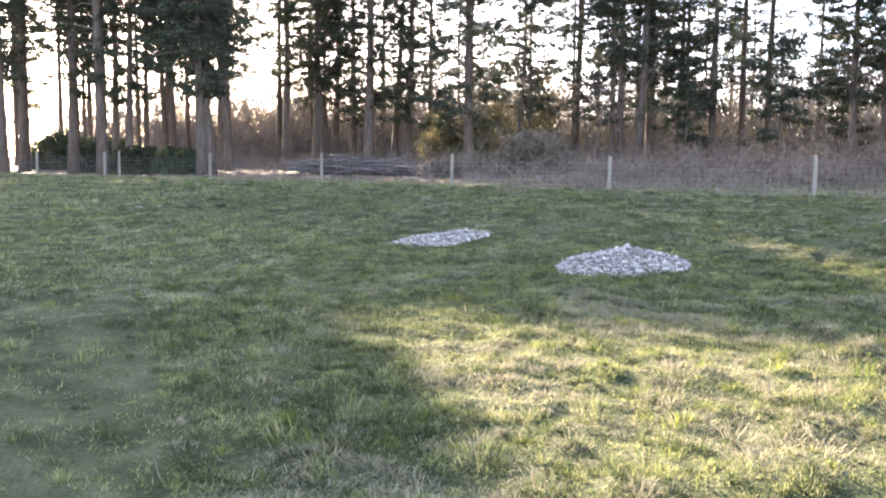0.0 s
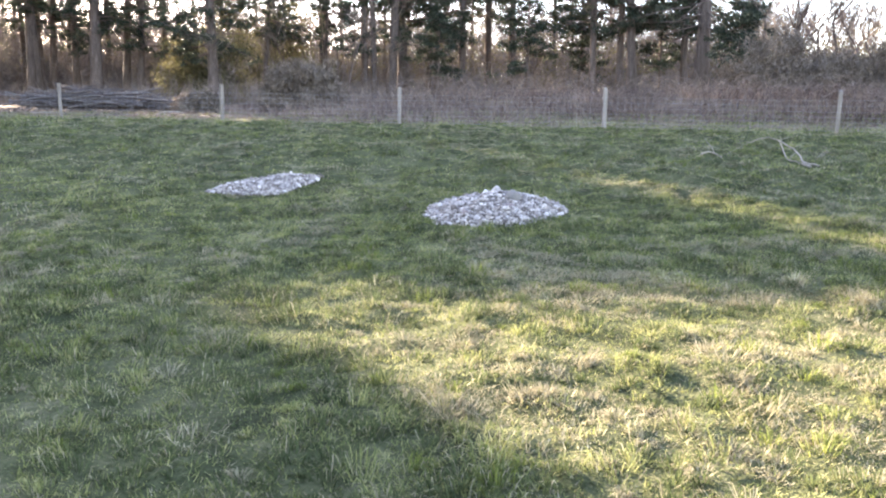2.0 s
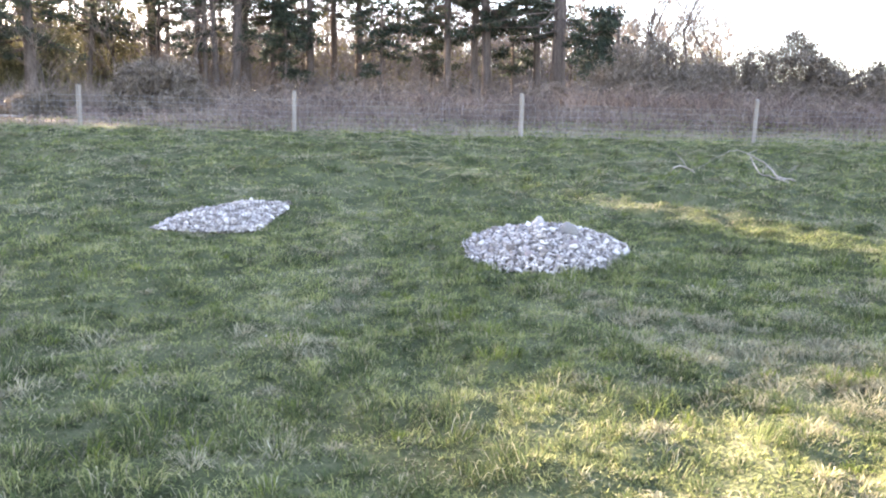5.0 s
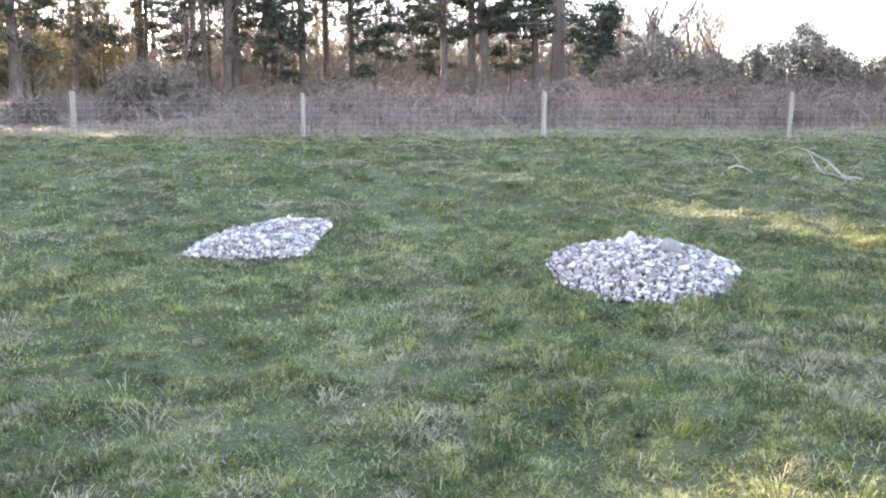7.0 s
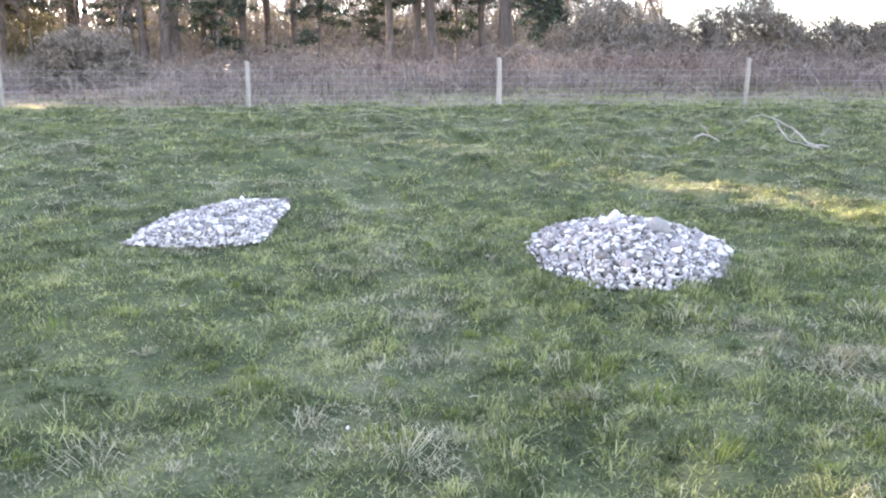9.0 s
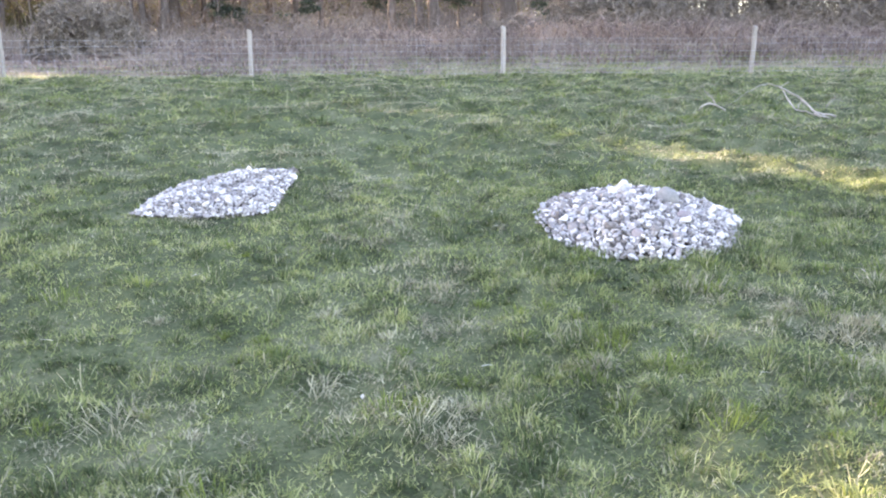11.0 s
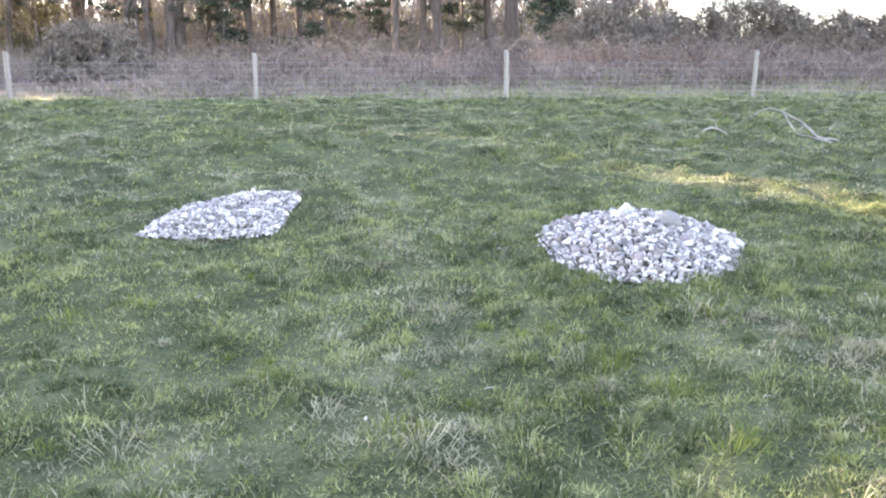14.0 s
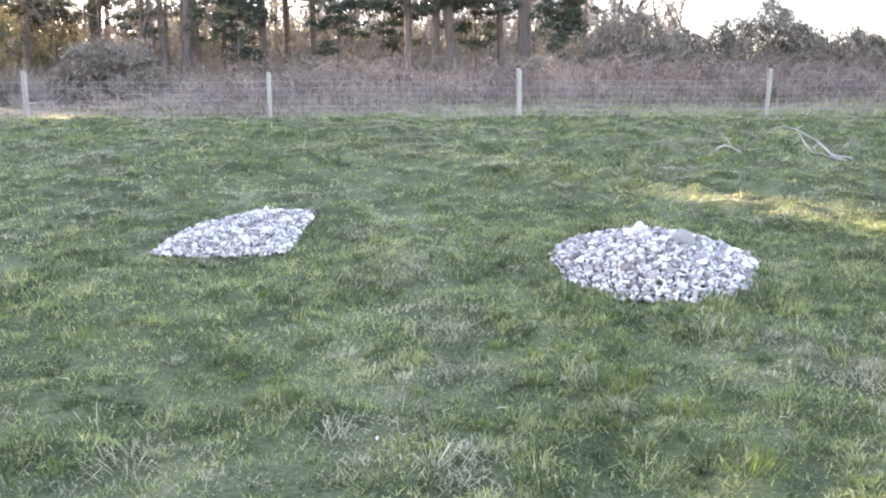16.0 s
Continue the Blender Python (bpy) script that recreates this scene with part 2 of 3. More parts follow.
def inside(poly, x, y):
    hit = np.zeros(len(x), bool)
    for (x0, y0), (x1, y1) in zip(poly, poly[1:] + poly[:1]):
        if y0 != y1:
            hit ^= ((y0 > y) != (y1 > y)) & (x < (x1 - x0) * (y - y0) / (y1 - y0) + x0)
    return hit


def open_to_sun(p):
    """Whether a leaf at p would stand in a beam that reaches one of the sunlit areas."""
    run = (p[:, 2] - 0.0) / SUN_DIR.z
    x, y = p[:, 0] - SUN_DIR.x * run, p[:, 1] - SUN_DIR.y * run
    return inside(GAP_NEAR, x, y) | inside(GAP_STRIP, x, y)


# ---- foliage ----
def leaf_cloud(centres, size, count, length, width, flat=0.5, seed=0, gaps=True, upright=0.0):
    """count narrow three-cornered leaves about each centre, pointing outwards; size: radius of a clump."""
    r = np.random.default_rng(seed)
    c = np.repeat(np.asarray(centres, float), count, axis=0)
    s = np.repeat(np.broadcast_to(np.asarray(size, float), (len(centres),)), count)
    d = r.normal(size=(len(c), 3))
    d /= np.linalg.norm(d, axis=1)[:, None]
    off = d * (r.random(len(c)) ** 0.45 * s)[:, None]
    off[:, 2] *= flat
    p = c + off
    if gaps:
        keep = ~open_to_sun(p)
        p, d = p[keep], d[keep]
    d = d + r.normal(size=d.shape) * 0.7
    if upright:
        d = r.normal(size=d.shape)
        d[:, 2] = np.abs(d[:, 2]) + upright
    d /= np.linalg.norm(d, axis=1)[:, None]
    side = np.cross(d, r.normal(size=d.shape))
    side /= np.linalg.norm(side, axis=1)[:, None]
    ln = length * (0.6 + 0.8 * r.random(len(p)))[:, None]
    wd = width * (0.6 + 0.8 * r.random(len(p)))[:, None]
    v = np.stack([p - side * wd - d * ln * 0.5, p + side * wd - d * ln * 0.5, p + d * ln * 0.5], 1).reshape(-1, 3)
    return v, np.arange(len(v)).reshape(-1, 3)


def pine_tree(x, y, trunk_r, height, lean=0.0, seed=0, pads=46, low=5.0, group="pines of the wood", label="tall pine with a bare dark trunk and ragged crown", boughs=9, spread=1.0, bias=0.8):
    r = np.random.default_rng(seed)
    z0 = float(ground_z(x, y, False)) - 0.15
    hs = np.linspace(0, height, 40)
    beam = open_to_sun(np.stack([x + lean * hs, y + 0 * hs, z0 + hs], 1)) & (hs > 6)
    if beam.any():
        height = max(7.0, float(hs[beam][0]) - 0.4)          # cut short so that the beam passes above it
    root = thing("pine_tree", (x, y, z0), label, "tree", group)
    soup = Soup()
    hs = np.linspace(0, height, 10)
    bend = r.normal(size=2) * 0.25
    cx = lean * hs + bend[0] * np.sin(hs / height * 3.0)
    cy = bend[1] * np.sin(hs / height * 2.5)
    rad = trunk_r * (1 - 0.72 * hs / height)
    rad[0] *= 1.3
    tube(soup, np.stack([cx, cy, hs], 1), rad, 8)
    trunk = part("trunk", soup.mesh("trunk", M_BARK, True), root)
    limbs, centres, sizes = Soup(), [], []
    for i in range(pads):
        f = (i + r.random()) / pads
        h = low + (height - low) * f ** bias
        reach = spread * (1.0 + 2.8 * r.random()) * (1 - 0.6 * max(0, f - 0.6) / 0.4) * (0.6 + 0.4 * min(1, f * 3))
        a = r.random() * 2 * np.pi
        bx, by = np.interp(h, hs, cx), np.interp(h, hs, cy)
        tilt = (r.random() - 0.62) * 0.7
        base = np.array((bx, by, h))
        aim = np.array((np.cos(a), np.sin(a), tilt))
        end = base + aim * reach
        mid = (base + end) / 2 + np.array((0, 0, 0.22 - 0.3 * r.random()))
        if open_to_sun(np.array([mid, end]) + (x, y, z0)).any():
            continue
        own = Soup() if i < boughs else limbs
        if boughs == 0 and i % 2:
            own = Soup()                                      # hidden in the canopy
        tube(own, [base, mid, end], (0.055, 0.035, 0.01), 4 if i < boughs else 3)
        for k in range(3 if i < boughs else 0):               # side shoots
            q = mid + (end - mid) * r.random()
            e = q + (aim + r.normal(size=3) * 0.7) * (0.3 + 0.5 * r.random())
            tube(own, [q, (q + e) / 2 + (0, 0, 0.05), e], (0.016, 0.012, 0.004), 3)
        if i < boughs:
            part("bough", own.mesh("bough", M_BARK), trunk)
        if f < 0.28 and r.random() < 0.35:
            continue                                          # a dead lower bough
        # above top_z the crown is out of view; clumps grow there for shade
        top_z = 1.6 + 0.2 * math.hypot(x, y + 10)
        thick = 1.0 + 0.5 * (h > top_z)
        if h < top_z and y > 55 and r.random() < 0.5:
            continue
        for k in range(4):
            g = 0.35 + 0.7 * r.random()
            c = base + (end - base) * g + r.normal(size=3) * (0.36, 0.36, 0.12)
            centres.append(c)
            sizes.append((0.28 + 0.42 * r.random()) * thick)
    if limbs.n:
        part("branchwork", limbs.mesh("branchwork", M_BARK), root, "", "stuff")
    c = np.array(centres) + (x, y, z0)
    v, f = leaf_cloud(c, sizes, 28, 0.34, 0.042, 0.5, seed)
    # extra broad leaves in the unseen top, added to darken the field
    high = c[:, 2] > 1.6 + 0.2 * math.hypot(x, y + 10)
    if high.any():
        v2, f2 = leaf_cloud(c[high], np.array(sizes)[high] * 1.35, 15, 0.7, 0.21, 0.7, seed + 1)
        v, f = np.concatenate([v, v2]), np.concatenate([f, f2 + len(v)])
    part("crown", raw_mesh("crown", v - (x, y, z0), f, M_NEEDLE), root)
    return root


# trunks along the edge of the wood: x, y, radius, lean
PINES = [(-47.6, 52, .22, 0), (-40.1, 44, .33, 0), (-42.2, 48, .3, 0), (-40.1, 48, .3, 0), (-34.3, 42, .42, 0), (-34.7, 46, .3, .05), (-32.9, 45, .27, .02), (-26.0, 42.6, .36, 0),
         (-26.0, 50, .2, 0), (-22.0, 52, .16, .02), (-20.2, 56, .18, -.01), (-17.0, 47, .2, .0), (-16.2, 46.6, .22, 0), (-15.2, 46.7, .34, 0), (-15.2, 50, .4, 0), (-13.9, 52, .2, 0), (-13.2, 52, .22, 0),
         (-11.0, 50, .3, 0), (-10.2, 56, .3, 0), (-8.4, 56, .32, .01), (-1.72, 46, .25, 0), (-0.1, 46.4, .26, 0), (0.76, 45, .34, 0), (3.87, 47, .24, 0), (4.6, 42.3, .42, 0.01)]
for i, (px, py, pr, pl) in enumerate(PINES):
    right = px > -3
    pine_tree(px, py, pr, 20 + 4 * rng.random(), pl, 100 + i, (110 if right else 72 if px > -25 else 130 if px > -27 else 76) + int(20 * rng.random()), (3.9 if right else 3.4) + (1.6 if right else 3.5) * rng.random(), boughs=14, spread=1.6 if px > 4 or -27 < px < -25 else 1.4 if right else 1.25, bias=1.25)
for i, (px, py, ph) in enumerate([(-6.0, 46, 8.5), (-3.0, 50, 9.5), (2.4, 48.5, 9.0), (-12.2, 47.5, 7.5)]):
    pine_tree(px, py, 0.12, ph, 0, 640 + i, 44, 2.0, "pines of the wood", "young pine with boughs near the ground", 10, 0.75, 1.0)
LEFT_PINES = [(-42.1, 18, .34), (-49.1, 24, .35), (-41.4, 22, .30), (-36.1, 20, .34), (-41.4, 25, .25), (-39.0, 24, .24), (-40.9, 27, .2), (-30.7, 22, .30), (-33.1, 25, .30), (-47.0, 19.5, .28), (-53.5, 27, .3), (-57, 24, .3)]
for i, (px, py, pr) in enumerate(LEFT_PINES):
    pine_tree(px, py, pr, 19 + 3 * rng.random(), 0, 200 + i, 84, 4.5, "pines of the wood", "tall dark pine with low drooping boughs")
# pines added at random towards the sun to keep the field in shade
for i in range(24):
    px, py = -72 + 36 * rng.random(), 33 + 20 * rng.random()
    pine_tree(px, py, 0.2 + 0.14 * rng.random(), 20 + 4 * rng.random(), 0, 500 + i, 74, 6.5 + 3 * rng.random(), "pines of the wood", "tall pine added among the others to shade the field", 6)
# added behind the edge trees, to block sun from the bracken bank
for i in range(5):
    px, py = -46 + 34 * rng.random(), 51 + 11 * rng.random()
    pine_tree(px, py, 0.16 + 0.1 * rng.random(), 19 + 4 * rng.random(), 0, 700 + i, 60, 8.0, "pines of the wood", "slender pine deep in the wood", 0, 1.2)
for i in range(24):
    px, py = -80 + 78 * rng.random(), 56 + 30 * rng.random()
    pine_tree(px, py, 0.18 + 0.14 * rng.random(), 18 + 5 * rng.random(), 0, 300 + i, 36, 7.0, "pines of the wood", "slender pine deep in the wood", 0)


# ---- shrubs and undergrowth ----
def shrub(name, x, y, width, depth, height, mat, label, category, group="", seed=0, clumps=60, leaves=130, stem_mat=None, length=0.2, thin=0.021):
    r = np.random.default_rng(seed)
    z0 = float(ground_z(x, y, False)) - 0.05
    root = thing(name, (x, y, z0), label, category, group)
    stems, centres, sizes = Soup(), [], []
    for i in range(int(clumps * 1.5)):
        a, q = r.random() * 2 * np.pi, r.random() ** 0.55
        h = height * (0.06 + 0.94 * r.random() ** 1.1) * (1 - 0.55 * q ** 3) * (0.85 + 0.2 * r.random())
        c = np.array((q * width / 2 * np.cos(a), q * depth / 2 * np.sin(a), h))
        centres.append(c)
        sizes.append(0.16 + 0.13 * height * (0.5 + 0.8 * r.random()))
        foot = np.array((c[0] * 0.25, c[1] * 0.25, 0.0))
        tube(stems, [foot, (foot + c) / 2 + r.normal(size=3) * 0.08, c * 1.06], (0.03, 0.02, 0.006), 3)
    part("stem_clump", stems.mesh("stem_clump", stem_mat or M_TWIG), root, "", "stuff")
    v, f = leaf_cloud(np.array(centres) + (x, y, z0), sizes, leaves, length, thin, 0.9, seed, True, 0.35)
    part("foliage", raw_mesh("foliage", v - (x, y, z0), f, mat), root)
    return root


GORSE = "brown-green gorse bush on the bank beyond the fence"
shrub("gorse_bush", -10.9, 20.9, 3.4, 2.4, 1.75, M_GORSE, GORSE, "bush", "gorse bushes", 401, 70)
shrub("gorse_bush", -14.0, 18.4, 2.0, 1.4, 0.75, M_GORSE, "low dark gorse shrub beside the brush pile", "bush", "", 402, 40)
for gx_, gy_, gw, gd, gh, gs, gn in ((7.2, 29.0, 5.2, 3.0, 3.1, 403, 120), (11.0, 31.0, 4.2, 2.4, 2.2, 404, 75), (13.7, 31.0, 5.6, 3.0, 3.7, 405, 140), (17.7, 31.0, 4.6, 2.6, 2.7, 406, 85), (20.9, 31.3, 4.2, 2.6, 2.7, 407, 75),
                                     (24.4, 31.0, 4.2, 2.6, 2.8, 408, 75), (9.3, 30.4, 3.2, 2.2, 2.3, 413, 65), (15.9, 31.8, 3.4, 2.2, 2.4, 414, 65), (19.2, 31.9, 3.0, 2.2, 2.2, 415, 60)):
    shrub("gorse_bush", gx_, gy_, gw, gd, gh, M_GORSE, GORSE, "bush", "gorse bushes", gs, gn, 110, None, 0.24, 0.022)
shrub("gorse_bush", 3.3, 33.0, 2.6, 1.8, 1.1, M_GORSE, GORSE, "bush", "gorse bushes", 409, 40)
pine_tree(6.4, 38.7, 0.13, 5.4, 0, 411, 36, 1.4, "", "bushy young pine at the edge of the wood", 8, 0.5, 1.0)
for ix, iy, iw, ih, ik in ((-29.5, 46.0, 4.5, 5.6, 412), (-28.3, 48.5, 4.0, 9.5, 416), (-25.6, 53.0, 5.0, 10.5, 417)):
    shrub("ivy_clad_tree", ix, iy, iw, 3.0, ih, M_OLIVE, "yellowish ivy-clad tree among the pines", "tree", "ivy-clad trees of the wood", ik, 75, 80, M_BARK, 0.28, 0.04)
# dark bushes added where deep shadow lies under the left pines
for i, (sx, sy, sw, sh) in enumerate([(-45, 27, 6, 2.4), (-53, 30, 7, 2.8), (-38.5, 24.0, 3.5, 1.8), (-34.0, 23.5, 3.0, 1.5)]):
    shrub("shade_bush", sx, sy, sw, 3.0, sh, M_SHADE_BUSH, "dark leafy bush standing in for deep shadow under the pines", "bush", "hollies in the wood", 420 + i, 90, 130, M_BARK, 0.3, 0.05)


def thicket(name, x0, x1, y0, y1, count, height, mat, label, seed, length, thin, leaves, upright=0.0):
    r = np.random.default_rng(seed)
    x, y = x0 + (x1 - x0) * r.random(count), y0 + (y1 - y0) * r.random(count)
    wood = x < 0.33 * (y + 7) - 3.5                       # open sky beyond the end of the wood
    x, y = x[wood], y[wood]
    count = len(x)
    z = ground_z(x, y, False)
    h = height * (0.35 + 0.65 * r.random(count)) * (0.5 + 1.0 * value_noise(x, y, 5.0, seed))
    c = np.stack([x, y, z + h * r.random(count) ** 0.8], 1)
    v, f = leaf_cloud(c, 0.4 + 0.9 * r.random(count), leaves, length, thin, 1.0, seed, True, upright)
    return tagged(new(name, raw_mesh(name, v, f, mat)), label, "undergrowth", "", "stuff")


thicket("undergrowth", -66, 24, 57, 76, 4200, 6.5, M_OLIVE, "olive and yellow undergrowth deep in the wood", 501, 0.34, 0.035, 14)
thicket("undergrowth", -64, 26, 45, 60, 4200, 2.8, M_FARWOOD, "brown undergrowth beneath the pines", 502, 0.35, 0.022, 12, 0.1)
thicket("undergrowth", -130, 75, 82, 125, 9000, 12.5, M_FARWOOD, "far belt of brownish woodland", 503, 1.5, 0.075, 10, 0.9)
thicket("undergrowth", -80, 14, 58, 84, 7500, 9.0, M_FARWOOD, "bare twiggy understorey of the wood", 504, 1.1, 0.03, 12, 0.9)
thicket("undergrowth", -100, -40, 50, 70, 3400, 9.5, M_FARWOOD, "pale brown leafless thicket at the far side of the wood", 506, 1.1, 0.035, 13, 0.7)
thicket("undergrowth", -50, -12, 26, 44, 800, 1.3, M_TWIG, "thin leafless saplings beneath the pines", 505, 0.8, 0.01, 14, 1.2)


def bare_tree_meshes(seed, height, spread, depth=5):
    """Trunk and twigs of a leafless broadleaf tree."""
    r = np.random.default_rng(seed)
    trunk, twigs = Soup(), Soup()

    def grow(p, d, ln, rad, level):
        pts = [p]
        for _ in range(3):
            d = d + r.normal(size=3) * 0.13 + np.array((0, 0, 0.06))
            d = d / np.linalg.norm(d)
            pts.append(pts[-1] + d * ln / 3)
        tube(trunk if level < 2 else twigs, pts, np.linspace(rad, rad * 0.55, 4), 6 if level == 0 else 3)
        if level < depth:
            for _ in range(3 if level else 4):
                k = r.integers(1, 4)
                s = d + r.normal(size=3) * spread
                s[2] = abs(s[2]) * 0.7 + 0.2
                grow(pts[k], s / np.linalg.norm(s), ln * (0.55 + 0.2 * r.random()), max(0.006, rad * 0.5), level + 1)
    grow(np.zeros(3), np.array((0, 0, 1.0)), height * 0.42, height * 0.010, 0)
    return trunk.mesh("trunk", M_BARK, True), twigs.mesh("twig_crown", M_TWIG)


BARE = [bare_tree_meshes(600 + i, 8.0, 0.55) for i in range(4)] + [bare_tree_meshes(620 + i, 8.0, 0.55, 4) for i in range(3)]


def bare_tree(x, y, size, k, turn):
    z0 = float(ground_z(x, y, False)) - 0.1
    root = thing("bare_tree", (x, y, z0), "leafless grey-brown broadleaf tree with fine twigs", "tree", "bare trees of the wood")
    root.scale = (size, size, size)
    root.rotation_euler = (0, 0, turn)
    part("trunk", BARE[k][0], root)
    part("twig_crown", BARE[k][1], root, "", "stuff")


for bx, by, bs in [(9.3, 36, 1.15), (11.3, 39, 1.3), (12.6, 44, 1.1), (7.6, 41, 1.4), (9.8, 43, 1.5), (8.6, 38, 1.15), (10.6, 41, 1.2), (13.6, 41, 1.0), (11.8, 37, 0.9), (-21.5, 44, 0.9), (-17.3, 44, 1.2), (-19.0, 47, 1.1), (-43.0, 36, 0.8), (-44.5, 37, 0.75), (-46, 40, 0.8),
                   (-23, 38, 0.7), (-6, 52, 1.0), (-4, 58, 1.0), (2.5, 55, 1.0), (-29, 56, 1.1), (6.5, 52, 1.1)]:
    bare_tree(bx, by, bs, int(rng.integers(4)) + (3 if by > 50 or bx < -22 else 0), rng.random() * 6.28)
for i in range(20):
    fy = 54 + 26 * rng.random()
    bare_tree(-75 + (72 + 0.33 * (fy + 7) - 3.5) * rng.random(), fy, 0.9 + 0.6 * rng.random(), 4 + int(rng.integers(3)), rng.random() * 6.28)

# ---- dead bracken on the bank ----
def bracken():
    r = np.random.default_rng(31)
    n = 30000
    x, y = -34 + 64 * r.random(n), 13.3 + 15.5 * r.random(n)
    bank = 1 / (1 + np.exp(-(x + 9) / 2.0)) * np.exp(-((y - 20.5) / 4.5) ** 2)
    keep = r.random(n) < 0.22 + 1.1 * bank * np.clip(1.9 * value_noise(x, y, 2.2, 32) - 0.1, 0.3, 1)
    keep &= (x < -1.5) | (y > 16.2 + 1.2 * value_noise(x, y, 2.0, 34)) | (r.random(n) < 0.15)
    x, y, bank = x[keep], y[keep], bank[keep]
    n = len(x)
    z = turf_z(x, y)
    h = (0.20 + 0.52 * bank * (0.5 + 0.8 * value_noise(x, y, 1.5, 33))) * (0.5 + 0.7 * r.random(n))
    a = r.random(n) * 2 * np.pi
    d = np.stack([np.cos(a), np.sin(a), np.zeros(n)], 1)
    side = np.stack([-np.sin(a), np.cos(a), np.zeros(n)], 1)
    p0 = np.stack([x, y, z - 0.02], 1)
    up = np.array((0, 0, 1.0))
    bow = (0.15 + 0.5 * r.random(n))[:, None]
    p1 = p0 + up * (h * 0.66)[:, None] + d * h[:, None] * bow
    p2 = p0 + up * (h * (0.6 + 0.4 * r.random(n)))[:, None] + d * h[:, None] * (bow + 0.5)
    w = (0.007 + 0.006 * r.random(n))[:, None]
    v = [np.stack([p0 - side * w, p0 + side * w, p1 + side * w, p1 - side * w], 1), np.stack([p1 - side * w, p1 + side * w, p2 + side * w * .3, p2 - side * w * .3], 1)]
    for k in range(4):                                   # side fronds
        q = p1 + (p2 - p1) * (0.1 + 0.25 * k)
        s = side * (1 if k % 2 else -1) + d * 0.5 + up * (r.random(n)[:, None] * 0.5 - 0.35)
        ln = (0.09 + 0.16 * r.random(n))[:, None]
        t = d * 0.018
        v.append(np.stack([q - t, q + t, q + s * ln + t * .2, q + s * ln - t * .2], 1))
    v = np.concatenate(v).reshape(-1, 3)
    tagged(new("bracken", raw_mesh("bracken", v, np.arange(len(v)).reshape(-1, 4), M_BRACKEN)), "brown dead bracken covering the bank", "bracken", "", "stuff")


bracken()

# ---- arching brambles over the bank ----
def brambles():
    r = np.random.default_rng(35)
    s = Soup()
    for _ in range(2200):
        x, y = -9 + 33 * r.random(), 13.6 + 10 * r.random()
        if r.random() > 0.25 + value_noise(x, y, 2.5, 36) or (x > -1.5 and y < 16.4 and r.random() < 0.85):
            continue
        a, ln, h = r.random() * 2 * np.pi, 0.7 + 1.2 * r.random(), 0.35 + 0.6 * r.random()
        u = np.linspace(0, 1, 6)
        px, py = x + np.cos(a) * ln * u, y + np.sin(a) * ln * u
        z = float(ground_z(x, y)) + h * 4 * u * (1 - 0.75 * u) * 0.75
        tube(s, np.stack([px, py, z], 1), np.linspace(0.009, 0.003, 6), 3)
    tagged(new("brambles", s.mesh("brambles", M_TWIG)), "arching bare bramble stems over the bank", "brambles", "", "stuff")


brambles()

# ---- brush pile ----
pile = thing("brush_pile", (-18.4, 19.0, float(ground_z(-18.4, 19.0, False))), "long heap of cut grey-brown branches", "brush pile")


def stick_mesh(seed, ln, rad):
    r = np.random.default_rng(seed)
    s = Soup()
    pts = np.stack([np.linspace(-ln / 2, ln / 2, 6), np.cumsum(r.normal(size=6)) * 0.05, np.cumsum(r.normal(size=6)) * 0.04], 1)
    tube(s, pts, np.linspace(rad, rad * 0.35, 6), 6)
    for k in range(4):
        b = pts[r.integers(1, 5)]
        e = b + np.array((0.35 + 0.5 * r.random(), r.normal() * 0.35, r.normal() * 0.25))
        tube(s, [b, (b + e) / 2 + r.normal(size=3) * 0.04, e], (rad * .45, rad * .3, rad * .12), 4)
    return s.mesh("branch", M_DEADWOOD, True)


STICKS = [stick_mesh(700 + i, 2.2 + 0.35 * i, 0.025 + 0.006 * i) for i in range(6)]
for i in range(110):
    ob = part("branch", STICKS[i % 6], pile)
    q = rng.random() * 2 - 1
    ob.location = (q * 2.6, rng.normal() * 0.4, (0.08 + 0.62 * rng.random() * (1 - 0.6 * q * q)))
    ob.rotation_euler = (rng.normal() * 0.2, rng.normal() * 0.13, rng.normal() * 0.35 + (3.14 if rng.random() < 0.5 else 0))
log = Soup()
tube(log, [(-0.45, 0, 0), (0, 0.05, 0.03), (0.45, 0.0, 0.0)], (0.035, 0.04, 0.03), 8)
log_mesh = log.mesh("log", M_PALEWOOD, True)
for lx, ly, lr in ((-13.9, 16.6, 0.2), (-18.6, 16.3, -0.1)):
    ob = tagged(new("log", log_mesh), "pale bleached log lying before the brush pile", "log", "pale logs")
    ob.location, ob.rotation_euler = (lx, ly, float(ground_z(lx, ly)) + 0.03), (0, 0, lr)

# ---- stock fence ----
FENCE_Y = 12.62
POSTS = (-36.4, -31.1, -26.6, -25.7, -20.57, -15.22, -10.0, -4.79, 0.655, 6.2, 11.7, 17.2, 22.7)
fence = thing("fence", (-5, FENCE_Y, float(ground_z(-5, FENCE_Y))), "stock fence of pale timber posts and wire netting", "fence")
F0 = fence.location.copy()


